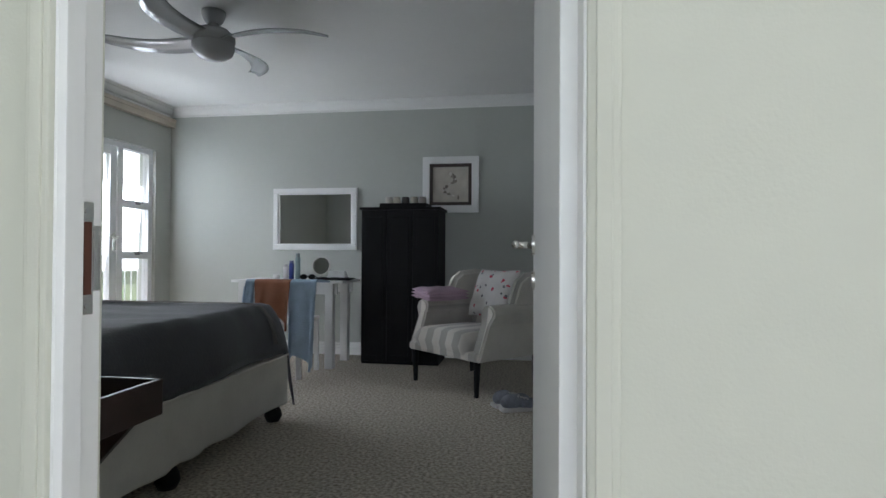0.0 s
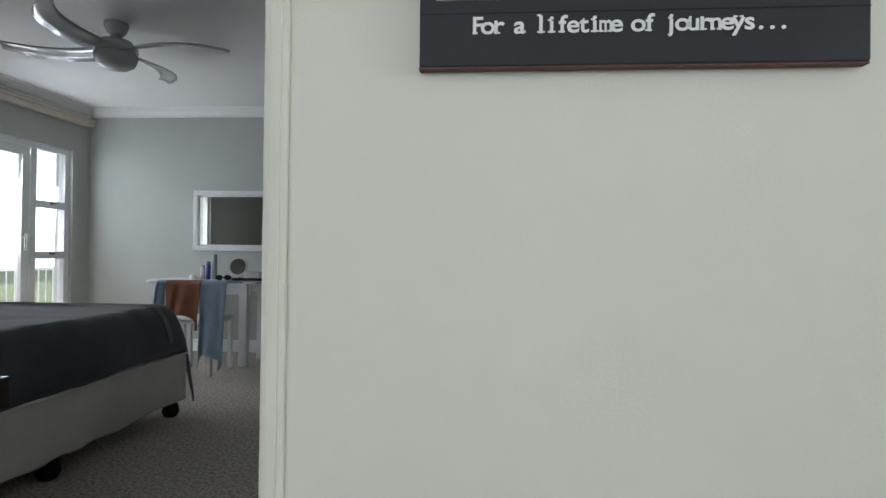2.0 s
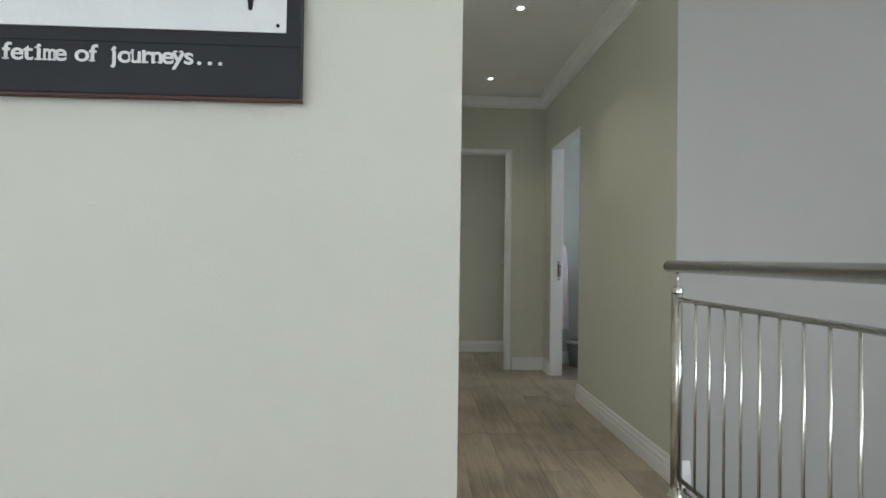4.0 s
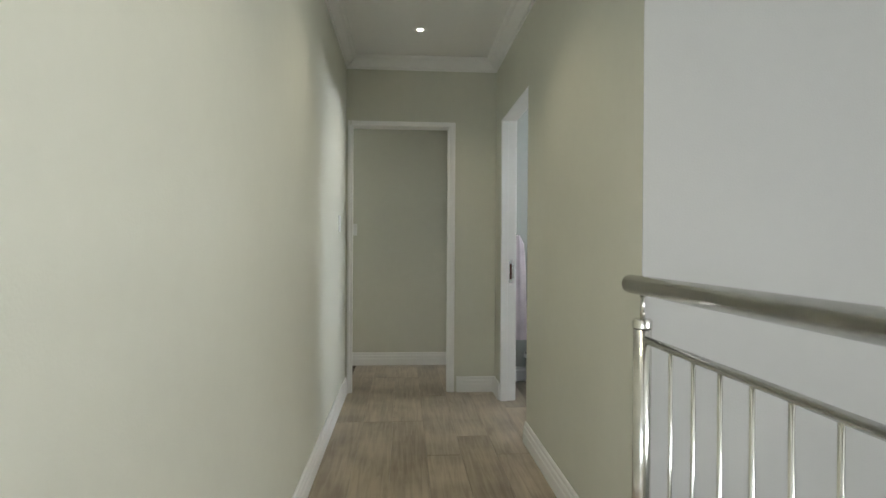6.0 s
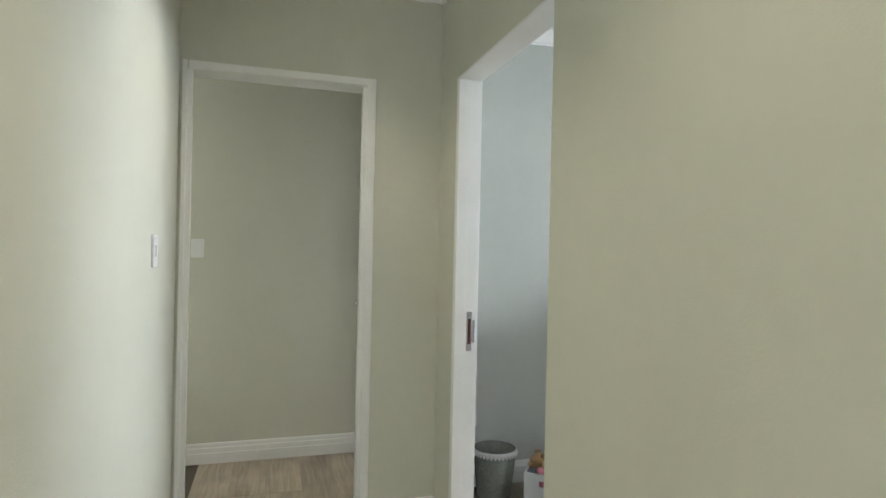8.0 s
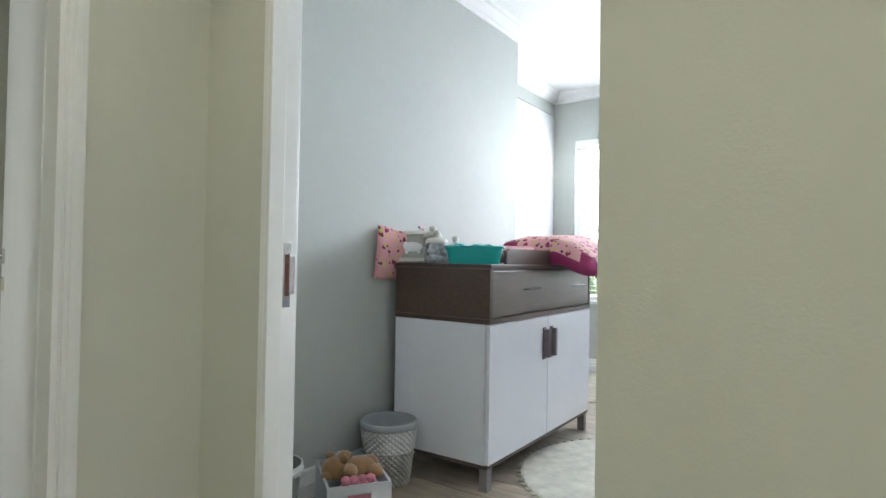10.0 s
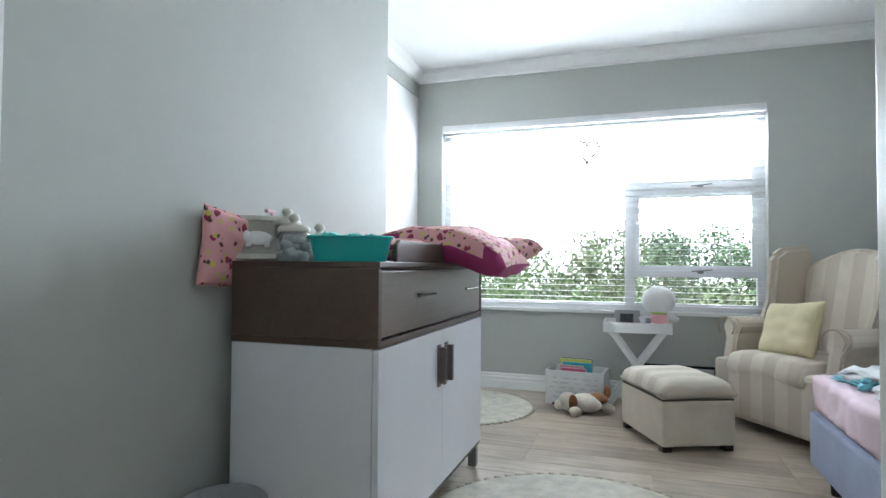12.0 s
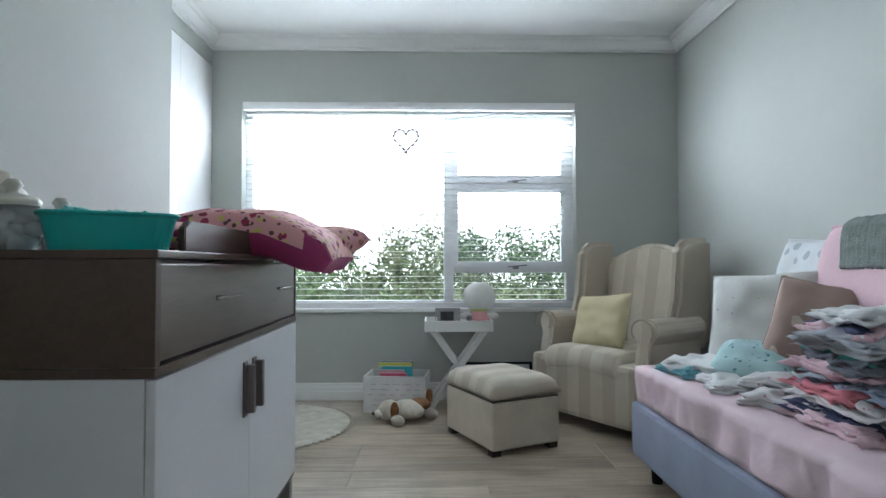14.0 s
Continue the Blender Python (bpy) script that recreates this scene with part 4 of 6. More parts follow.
def bins_and_toys():
    # grey metal bin
    b = thing("waste_bin", (2.80, 5.345, 0), 0, "grey woven-pattern metal bin with a lace rim", "bin")
    part("bin", lathe(B(), [(0.0, 0.0), (0.085, 0.0), (0.088, 0.006), (0.115, 0.255), (0.112, 0.255), (0.085, 0.01), (0.0, 0.01)], 36), mat("grey_bin", (0.20, 0.21, 0.19), 0.55, 0.15, 60, 0.7, 120), b, smooth=True)
    bm = lathe(B(), [(0.1135, 0.235), (0.118, 0.238), (0.119, 0.257), (0.112, 0.259)], 36)
    for i in range(36):
        a = 2 * math.pi * i / 36
        ball(bm, 0.117 * math.cos(a), 0.117 * math.sin(a), 0.234, 0.006, 0.006, 0.008, 8)
    part("lace_rim", bm, WHITE, b, "white lace rim", True)
    # wicker basket
    k = thing("wicker_basket", (3.445, 5.335, 0), 0, "white and grey wicker basket with a grey cloth lining", "basket")
    wh, gr = mat("white_wicker", (0.72, 0.71, 0.68), 0.7, 0.06, 20), mat("grey_wicker", (0.46, 0.44, 0.39), 0.75, 0.1, 20)
    for lo, hi, mt, nm in ((0.0, 0.145, gr, "lower_weave"), (0.145, 0.252, wh, "upper_weave")):
        bm = B()
        z, r = lo + 0.008, 0
        row = 0
        while z < hi:
            rad = 0.088 + 0.035 * z / 0.27
            for i in range(26):
                a0 = 2 * math.pi * (i + 0.5 * (row % 2)) / 26
                ball(bm, rad * math.cos(a0), rad * math.sin(a0), z, 0.0085, 0.0085, 0.0065, 8, None)
            z += 0.0115
            row += 1
        lathe(bm, [(0.084 + 0.035 * lo / 0.27, lo), (0.084 + 0.035 * hi / 0.27, hi)], 26)
        part(nm, bm, mt, k, smooth=True)
    part("floor", lathe(B(), [(0.0, 0.004), (0.086, 0.004)], 26), gr, k)
    part("lining", lathe(B(), [(0.0, 0.05), (0.088, 0.055), (0.114, 0.27), (0.121, 0.278), (0.129, 0.270), (0.130, 0.250), (0.124, 0.246)], 36), mat("grey_cloth", (0.36, 0.37, 0.38), 0.9, 0.06, 10, 0.3, 250), k, "grey cloth lining folded over the rim", True)
    bm = B()
    puff(bm, 0.12, 0.09, 0.05, pose(0.02, 0.0, 0.16, 25, 15, 30), 0.5, 10)
    part("red_cloth", bm, mat("dark_red_cloth", (0.16, 0.02, 0.04), 0.9), k, "dark red cloth inside", True)
    # toy crate
    c = thing("toy_box", (3.05, 5.18, 0), -35.5, "pale grey board toy box with hand holes", "toy box")
    g = mat("pale_grey_board", (0.52, 0.54, 0.57), 0.6, 0.03, 6)
    for a in ((-0.115, -0.105, -0.15, 0.15), (0.105, 0.115, -0.15, 0.15), (-0.105, 0.105, 0.14, 0.15)):
        part("side", box(B(), *a, 0.0, 0.20, 0.002), g, c)
    part("bottom", box(B(), -0.105, 0.105, -0.14, 0.14, 0.002, 0.01), g, c)
    bm = B()
    for a in ((-0.105, 0.105, 0.0, 0.135), (-0.105, 0.105, 0.168, 0.20), (-0.105, -0.042, 0.1352, 0.1678), (0.042, 0.105, 0.1352, 0.1678)):
        box(bm, a[0], a[1], -0.15, -0.14, a[2], a[3])
    part("front", bm, g, c, "front with an oval hand hole")
    # plush bear lying in the box
    t = thing("plush_bear", (3.05, 5.18, 0.11), -30, "golden-brown plush bear lying in the toy box", "soft toy")
    bm = ball(B(), 0.03, 0.02, 0.08, 0.075, 0.05, 0.05)
    ball(bm, -0.065, 0.0, 0.105, 0.05, 0.045, 0.042)
    ball(bm, -0.10, -0.025, 0.09, 0.022, 0.02, 0.018)
    for x, y, z, r in ((-0.075, 0.035, 0.14, 0.017), (-0.04, -0.03, 0.145, 0.017)):
        ball(bm, x, y, z, r, r, r, 12)
    for x, y, z in ((-0.02, -0.05, 0.105), (0.08, -0.04, 0.09), (0.09, 0.045, 0.095), (-0.01, 0.055, 0.12)):
        ball(bm, x, y, z, 0.026, 0.04, 0.026, 14)
    part("plush", bm, mat("golden_plush", (0.40, 0.235, 0.10), 0.95, 0.15, 30, 0.8, 200, sheen=0.4), t, smooth=True)
    q = thing("pink_soft_toy", (3.00, 5.095, 0.11), -35, "pink soft toy lying in the toy box", "soft toy")
    bm = ball(B(), 0, 0, 0.05, 0.08, 0.032, 0.05)
    for i in range(4):
        ball(bm, -0.05 + i * 0.03, -0.005, 0.092, 0.018, 0.022, 0.016, 12)
    part("plush", bm, mat("pink_plush", (0.66, 0.24, 0.32), 0.9, 0.1, 25, 0.6, 200), q, smooth=True)
    w = thing("white_soft_toy", (3.11, 5.26, 0.10), -30, "white soft toy lying in the toy box", "soft toy")
    bm = ball(B(), 0, 0, 0.07, 0.05, 0.035, 0.05)
    ball(bm, -0.03, 0.01, 0.11, 0.018, 0.018, 0.03, 12)
    part("plush", bm, mat("white_plush", (0.70, 0.68, 0.63), 0.95, 0.08, 25, 0.6, 200), w, smooth=True)
    # hanging gown behind the door jamb
    h = thing("hanging_gown", (2.645, 5.47, 0), 0, "white and pink gown hanging from a wall hook", "gown")
    bm = B()
    n = 24
    rows = []
    for zz, w0, o in ((1.22, 0.015, 0.02), (1.15, 0.05, 0.03), (0.9, 0.065, 0.045), (0.6, 0.075, 0.05), (0.36, 0.08, 0.05)):
        rows.append([bm.verts.new((w0 * math.cos(2 * math.pi * i / n), -o + o * 0.75 * math.sin(2 * math.pi * i / n) * (1 + 0.25 * math.sin(i * 2.1)), zz)) for i in range(n)])
    for a, c in zip(rows, rows[1:]):
        for i in range(n):
            bm.faces.new((a[i], a[(i + 1) % n], c[(i + 1) % n], c[i]))
    part("cloth", bm, mat("white_pink_cotton", (0.70, 0.62, 0.66), 0.85, 0.08, 9), h, smooth=True)
    part("hook", rod(B(), (0, 0.0, 1.225), (0, 0.018, 1.235), 0.006), STEEL, h)


bins_and_toys()


def window_side_things():
    # white crate with books
    c = thing("book_crate", (6.21, 4.575, 0), -6, "white wooden crate with faint grey lettering, holding books", "crate")
    cr = mat("white_crate", (0.70, 0.69, 0.68), 0.6, 0.05, 8)
    part("bottom", box(B(), -0.12, 0.12, -0.19, 0.19, 0.0, 0.012, 0.002), cr, c)
    for a in ((-0.132, -0.12, -0.20, 0.20), (0.12, 0.132, -0.20, 0.20), (-0.12, 0.12, -0.20, -0.188), (-0.12, 0.12, 0.188, 0.20)):
        s = part("side", box(B(), *a, 0.0, 0.235, 0.003), cr, c)
    rng = random.Random(9)
    for i in range(5):
        y = -0.16
        while y < 0.15:
            l = rng.uniform(0.02, 0.06)
            part("faint_lettering", box(B(), -0.1328, -0.132, y, min(y + l, 0.17), 0.05 + i * 0.033, 0.056 + i * 0.033), mat("grey_letters", (0.50, 0.50, 0.50), 0.7), c)
            y += l + rng.uniform(0.015, 0.05)
    for i, (col, h, y0, w) in enumerate((((0.62, 0.12, 0.22), 0.235, 0.0, 0.17), ((0.70, 0.30, 0.36), 0.25, 0.03, 0.16), ((0.06, 0.42, 0.52), 0.27, -0.04, 0.2), ((0.30, 0.55, 0.60), 0.26, -0.02, 0.21), ((0.60, 0.62, 0.10), 0.285, -0.01, 0.22), ((0.08, 0.14, 0.10), 0.29, -0.02, 0.22))):
        b = thing("picture_book", (6.135 + i * 0.024, 4.595 + y0 * 0.5, 0.013), -6, "thin children's picture book standing in the crate", "book", "books in the crate")
        part("cover", box(B(), -0.007, 0.007, -w / 2, w / 2, 0, h, 0.001), mat("book_%d" % i, col, 0.4, 0.15, 12), b)
        part("pages", box(B(), -0.005, 0.005, -w / 2 + 0.003, w / 2 + 0.001, 0.002, h + 0.0008), mat("paper", (0.7, 0.69, 0.65), 0.8), b)
    # plush dog
    d = thing("plush_dog", (5.94, 4.48, 0), 45, "cream and brown plush puppy lying flat on the floor", "soft toy")
    cr2 = mat("cream_plush", (0.62, 0.57, 0.48), 0.95, 0.1, 30, 0.8, 220, sheen=0.4)
    bm = ball(B(), 0.02, 0.0, 0.06, 0.12, 0.075, 0.058)
    ball(bm, 0.06, 0.16 - 0.04, 0.072, 0.062, 0.066, 0.06)
    ball(bm, 0.085, 0.175, 0.05, 0.035, 0.035, 0.03)
    for x, y in ((0.13, 0.06), (0.135, -0.07), (-0.05, 0.15), (-0.08, -0.1)):
        ball(bm, x, y, 0.032, 0.045, 0.038, 0.032, 16)
    part("plush", bm, cr2, d, smooth=True)
    brown = mat("brown_plush", (0.30, 0.14, 0.06), 0.95, 0.15, 30, 0.8, 220)
    for nm, at in (("ear", (0.105, 0.085, 0.075, 0.022, 0.035, 0.052)), ("ear", (0.0, 0.13, 0.08, 0.02, 0.03, 0.05)), ("back_patch", (-0.02, -0.06, 0.09, 0.075, 0.06, 0.035)), ("tail", (-0.02, -0.14, 0.125, 0.022, 0.022, 0.045))):
        part(nm, ball(B(), *at), brown, d, "brown plush", True)
    bm = ball(B(), 0.105, 0.205, 0.058, 0.014, 0.01, 0.011, 12)
    part("nose", bm, mat("dark_nose", (0.08, 0.05, 0.045), 0.4), d)
    # things on the tray
    z = 0.532
    p = thing("photo_frame", (6.31, 4.24, z), 0, "small grey photo frame standing on the white tray", "photo frame")
    m = pose(0, 0, 0, 0, 10, 0)
    part("frame", box(B(), -0.006, 0.006, -0.085, 0.085, 0.0, 0.12, 0.002, m), mat("grey_frame", (0.30, 0.30, 0.30), 0.5), p)
    part("photo", box(B(), -0.0075, -0.0061, -0.04, 0.05, 0.03, 0.095, 0, m), mat("dark_photo", (0.05, 0.05, 0.055), 0.3, 0.4, 30), p)
    w = thing("word_ornament", (6.14, 4.33, z + 0.001), 0, "white cut-out letters spelling love, standing on the tray", "ornament")
    letters("word", "love", 0.105, 0.008, WHITE, w, pose(0, 0, 0.0, 90, 0, -90))
    e = thing("grey_figurine", (6.16, 4.105, z), 0, "small grey rounded figurine on the tray", "ornament")
    bm = ball(B(), 0, 0, 0.03, 0.022, 0.024, 0.03)
    ball(bm, 0, 0, 0.066, 0.018, 0.02, 0.018)
    part("figure", bm, mat("grey_glaze", (0.32, 0.32, 0.33), 0.4), e, smooth=True)
    k = thing("plush_doll", (6.23, 4.035, z), 0, "white plush doll in a pink dress sitting on the tray", "soft toy")
    bm = ball(B(), 0, 0, 0.20, 0.085, 0.11, 0.098, 28)
    bmw = B()
    join(bmw, bm)
    for y in (-0.085, 0.085):
        ball(bmw, -0.02, y, 0.075, 0.025, 0.045, 0.025, 14)
        ball(bmw, -0.075, y * 0.5, 0.025, 0.045, 0.032, 0.026, 14)
    ball(bmw, 0, 0, 0.06, 0.06, 0.065, 0.06, 18)
    part("plush", bmw, mat("white_doll_plush", (0.76, 0.75, 0.73), 0.9, 0.03, 20, 0.3, 250), k, smooth=True)
    bm = lathe(B(), [(0.05, 0.11), (0.066, 0.07), (0.09, 0.03), (0.088, 0.026)], 24)
    part("dress", bm, mat("pink_dress", (0.72, 0.36, 0.38), 0.85), k, "pink dress", True)
    part("collar", lathe(B(), [(0.045, 0.125), (0.062, 0.115), (0.05, 0.106)], 24), mat("green_collar", (0.42, 0.55, 0.14), 0.8), k, "green collar", True)
    # framed words leaning on the skirting
    f = thing("floor_picture", (6.43, 3.93, 0.002), 0, "black framed white print leaning against the wall on the floor", "picture")
    m = pose(-0.05, 0, 0, 0, 10, 0)
    for a in ((-0.28, 0.28, 0.25, 0.268), (-0.28, 0.28, 0.0, 0.018), (-0.28, -0.262, 0.018, 0.25), (0.262, 0.28, 0.018, 0.25)):
        part("frame", box(B(), -0.012, 0.008, *a, 0.002, m), BLACK, f)
    part("print", box(B(), -0.004, 0.004, -0.262, 0.262, 0.018, 0.25, 0, m), mat("white_paper", (0.70, 0.70, 0.69), 0.6), f)
    for y0, y1 in ((-0.21, -0.10), (-0.085, -0.02), (0.0, 0.06)):
        part("faint_lettering", box(B(), -0.0048, -0.004, y0, y1, 0.175, 0.19, 0, m), mat("dark_letters", (0.08, 0.08, 0.08), 0.7), f)
    # heart in the window
    h = thing("heart_wreath", (6.452, 4.53, 1.835), 0, "heart of twisted wire and beads hanging in the window", "ornament")
    bm, last = B(), None
    bead = B()
    for i in range(41):
        a = 2 * math.pi * i / 40
        y = 0.0053 * 16 * math.sin(a) ** 3
        zz = 0.0056 * (13 * math.cos(a) - 5 * math.cos(2 * a) - 2 * math.cos(3 * a) - math.cos(4 * a))
        q = Vector((0, y, zz))
        if last is not None:
            rod(bm, last, q, 0.0055, seg=6)
            if i % 2 == 0:
                ball(bead, 0, y * 1.06, zz * 1.06, 0.010, 0.013, 0.009, 8)
        last = q
    rod(bm, (0, 0, 0.03), (0, 0, 0.20), 0.0012, seg=6)
    wire = mat("dark_wire", (0.10, 0.09, 0.09), 0.5, metal=0.5)
    part("wire", bm, wire, h)
    part("beads", bead, mat("grey_beads", (0.12, 0.10, 0.11), 0.5), h)
    for zz in (0.07, 0.12, 0.16):
        part("bead", ball(B(), 0, 0, zz, 0.005, 0.005, 0.008, 8), wire, h)


window_side_things()
cushion("chair_cushion", "plain mustard-cream cushion resting on the wing chair", pose(5.86, 3.33, 0.60, 112, 6, 34), 0.38, 0.34, 0.12, mat("mustard_cushion", (0.60, 0.53, 0.33), 0.85, 0.05, 10, 0.3, 300), 5)


def bed_things():
    # pillows at the head, against the wall
    pinkc = mat("pink_pillowcase", (0.60, 0.40, 0.44), 0.7, 0.05, 6, 0.15, 80)
    cushion("bed_pillow", "large pink pillow propped upright against the wall", pose(4.32, 2.80, 0.80, 106, 0, 0), 0.80, 0.62, 0.18, pinkc, 7, "pillow")
    cushion("bed_pillow", "pale grey patterned pillow propped against the wall", pose(4.84, 2.75, 0.79, 106, 0, 0), 0.46, 0.56, 0.13, spotted("grey_white_pattern", (0.66, 0.68, 0.69), [(0.40, 0.44, 0.48)], 11, 0.25), 8, "pillow")
    cushion("bed_pillow", "white pillow with a small yellow and grey print", pose(4.74, 3.00, 0.71, 112, 4, 42), 0.42, 0.42, 0.15, spotted("white_yellow_print", (0.70, 0.70, 0.67), [(0.55, 0.50, 0.16), (0.42, 0.42, 0.44)], 20, 0.08), 9, "pillow")
    cushion("bed_pillow", "brown cushion with a pale flower print", pose(4.45, 2.98, 0.70, 114, -10, 44), 0.31, 0.38, 0.12, spotted("brown_flower_print", (0.36, 0.26, 0.22), [(0.55, 0.47, 0.40)], 9, 0.18), 10, "pillow")
    cushion("bed_pillow", "small teal printed cushion lying on the bed", pose(4.53, 3.16, 0.56, 150, 0, 40), 0.30, 0.26, 0.13, spotted("teal_print", (0.40, 0.56, 0.57), [(0.10, 0.22, 0.26), (0.22, 0.42, 0.44)], 26, 0.16), 11, "pillow")
    k = thing("knitted_blanket", (4.27, 2.72, 0.985), 0, "grey-green knitted blanket draped over the pink pillow", "blanket")
    bm = B()
    # laid over the top edge of the pillow and hanging down in front, in knitted rows
    g = []
    for i in range(61):
        row = []
        for j in range(31):
            u, v = i / 60, j / 30 * 0.27
            out = 0.006 * math.sin(u * 150) + 0.01 * noise.noise(Vector((u * 5, v * 6, 2)))
            if v < 0.10:
                y, zz = 0.02 + v * 0.75, 0.105 + 0.02 * math.sin(v * 31) + out
            else:
                y, zz = 0.095 + (v - 0.10) * 0.30 + out, 0.105 - (v - 0.10) * 0.93
            row.append(bm.verts.new((-0.26 + 0.50 * u + 0.02 * math.sin(v * 14), y, zz)))
        g.append(row)
    for i in range(60):
        for j in range(30):
            bm.faces.new((g[i][j], g[i + 1][j], g[i + 1][j + 1], g[i][j + 1]))
    extra = bmesh.ops.extrude_face_region(bm, geom=bm.faces[:])
    bmesh.ops.translate(bm, verts=[v for v in extra["geom"] if isinstance(v, bmesh.types.BMVert)], vec=(0, -0.008, -0.008))
    part("knit", bm, mat("knit_grey_green", (0.25, 0.28, 0.26), 0.95, 0.15, 30, 1.0, 160), k, smooth=True)

    def garment(at, sx, sy, material, seed, label, group, turn=0.0, h=0.022):
        """A folded garment: three rumpled layers with a rounded front fold."""
        g = thing("folded_garment", at, turn, label, "clothes", group)
        bm = B()
        for i in range(3):
            b2 = B()
            puff(b2, sx * (1 - 0.06 * i), sy * (1 - 0.05 * i), h * 0.7, None, 0.3, 16, 0.016, seed * 3.1 + i, 5)
            for v in b2.verts:
                v.co.z += 0.020 * noise.noise(Vector((v.co.x * 22, v.co.y * 19, seed + i))) + h * (0.2 + 0.30 * i)
                v.co.x += 0.03 * noise.noise(Vector((v.co.y * 14, v.co.z * 30, seed + 7)))
                v.co.y += 0.03 * noise.noise(Vector((v.co.x * 14, v.co.z * 30, seed + 13)))
            join(bm, b2)
        part("cloth", bm, material, g, smooth=True)

    wht = mat("white_cotton", (0.70, 0.70, 0.70), 0.85, 0.04, 8, 0.2, 200)
    cols = [spotted("pink_floral", (0.66, 0.46, 0.50), [(0.5, 0.2, 0.28), (0.7, 0.7, 0.7)], 30, 0.2), spotted("navy_print", (0.05, 0.06, 0.13), [(0.5, 0.5, 0.55)], 34, 0.1), mat("white_knit", (0.66, 0.66, 0.66), 0.9, 0.06, 20, 0.5, 160),
            spotted("white_pink_dots", (0.70, 0.68, 0.68), [(0.6, 0.2, 0.3)], 36, 0.12), mat("coral_cotton", (0.62, 0.20, 0.24), 0.85, 0.1, 10), spotted("blue_grey_print", (0.30, 0.36, 0.46), [(0.66, 0.68, 0.7)], 30, 0.15), mat("pale_blue_cotton", (0.46, 0.55, 0.62), 0.85, 0.06, 10),
            spotted("pink_dots", (0.62, 0.42, 0.47), [(0.7, 0.7, 0.7)], 34, 0.12), mat("dark_melange", (0.16, 0.17, 0.20), 0.9, 0.2, 40), mat("mint_cotton", (0.10, 0.38, 0.33), 0.85, 0.1, 10), spotted("white_grey_print", (0.64, 0.64, 0.65), [(0.35, 0.36, 0.38)], 26, 0.12), mat("grey_jersey", (0.38, 0.39, 0.42), 0.9, 0.08, 12, 0.4, 200)]
    z = 0.502
    for i in range(15):
        m = cols[i % len(cols)]
        lab = "folded baby garment in a tall stack on the bed"
        garment((3.95 + 0.022 * math.sin(i * 2.1), 3.16 + 0.022 * math.cos(i * 1.7), z), 0.37 - 0.006 * i, 0.31 - 0.004 * i, m, i, lab, "stack of folded baby clothes", 9 * math.sin(i * 1.3), 0.027)
        z += 0.0205
    for i, (x, y, sx, sy, m, t) in enumerate(((4.72, 3.30, 0.26, 0.20, mat("aqua_cotton", (0.20, 0.48, 0.55), 0.85, 0.1, 10), 10), (4.68, 3.26, 0.28, 0.22, wht, 24), (4.46, 3.25, 0.30, 0.26, wht, -14), (4.32, 3.18, 0.24, 0.2, cols[3], 30), (4.20, 3.28, 0.18, 0.18, cols[3], 40), (4.16, 3.06, 0.2, 0.16, wht, 0))):
        garment((x, y, 0.502 + (0.028 if i in (1, 3) else 0)), sx, sy, m, 40 + i, "loose crumpled baby garment lying on the pink sheet", "loose baby clothes", t, 0.034)


bed_things()

# ---- bedroom ----
def bedroom_door():
    w = thing("window_2", (-3.642, 0, 0), 0, "white aluminium glazed door with a three-pane side light", "window")
    w["kind"] = "structure"
    Z = 1.965
    for y0, y1, z0, z1 in ((2.75, 5.105, Z - 0.05, Z), (2.75, 5.105, 0.02, 0.07), (2.75, 2.80, 0.07, Z - 0.05), (5.045, 5.105, 0.07, Z - 0.05), (4.63, 4.70, 0.07, Z - 0.05), (3.68, 3.74, 0.07, Z - 0.05)):
        part("frame", box(B(), -0.10, -0.03, y0, y1, z0, z1, 0.004), ALU, w)
    for z0, z1 in ((0.60 + 0.33, 0.60 + 0.40), (1.40, 1.47)):
        part("transom", box(B(), -0.10, -0.03, 4.70, 5.045, z0 - 0.02, z1 - 0.02, 0.004), ALU, w)
    for a in ((3.74, 3.82, 0.07, Z - 0.05), (4.55, 4.63, 0.07, Z - 0.05), (3.82, 4.55, 0.07, 0.16), (3.82, 4.55, Z - 0.13, Z - 0.05)):
        part("door_stile", box(B(), -0.09, -0.04, *a, 0.004), ALU, w)
    for a in ((3.82, 4.55, 0.16, Z - 0.13), (4.70, 5.045, 0.07, 0.91), (4.70, 5.045, 0.98, 1.38), (4.70, 5.045, 1.45, Z - 0.05), (2.80, 3.68, 0.07, Z - 0.05)):
        p = part("pane", box(B(), -0.067, -0.063, *a), GLASS, w)
        p.visible_shadow = False
    bm = box(B(), -0.04, -0.03, 4.575, 4.605, 0.98, 1.14, 0.003)
    rod(bm, (-0.03, 4.59, 1.10), (0.01, 4.59, 1.10), 0.008)
    rod(bm, (0.01, 4.59, 1.10), (0.01, 4.47, 1.105), 0.008)
    part("handle", bm, STEEL, w, "steel lever handle")
    for z in (0.925, 1.395):
        bm = box(B(), -0.03, -0.005, 4.86, 4.90, z + 0.02, z + 0.045, 0.003)
        beam(bm, (-0.008, 4.80, z + 0.05), (-0.008, 4.94, z + 0.038), 0.012, 0.008)
        part("catch", bm, mat("grey_metal", (0.25, 0.25, 0.26), 0.4), w, "dark window catch")


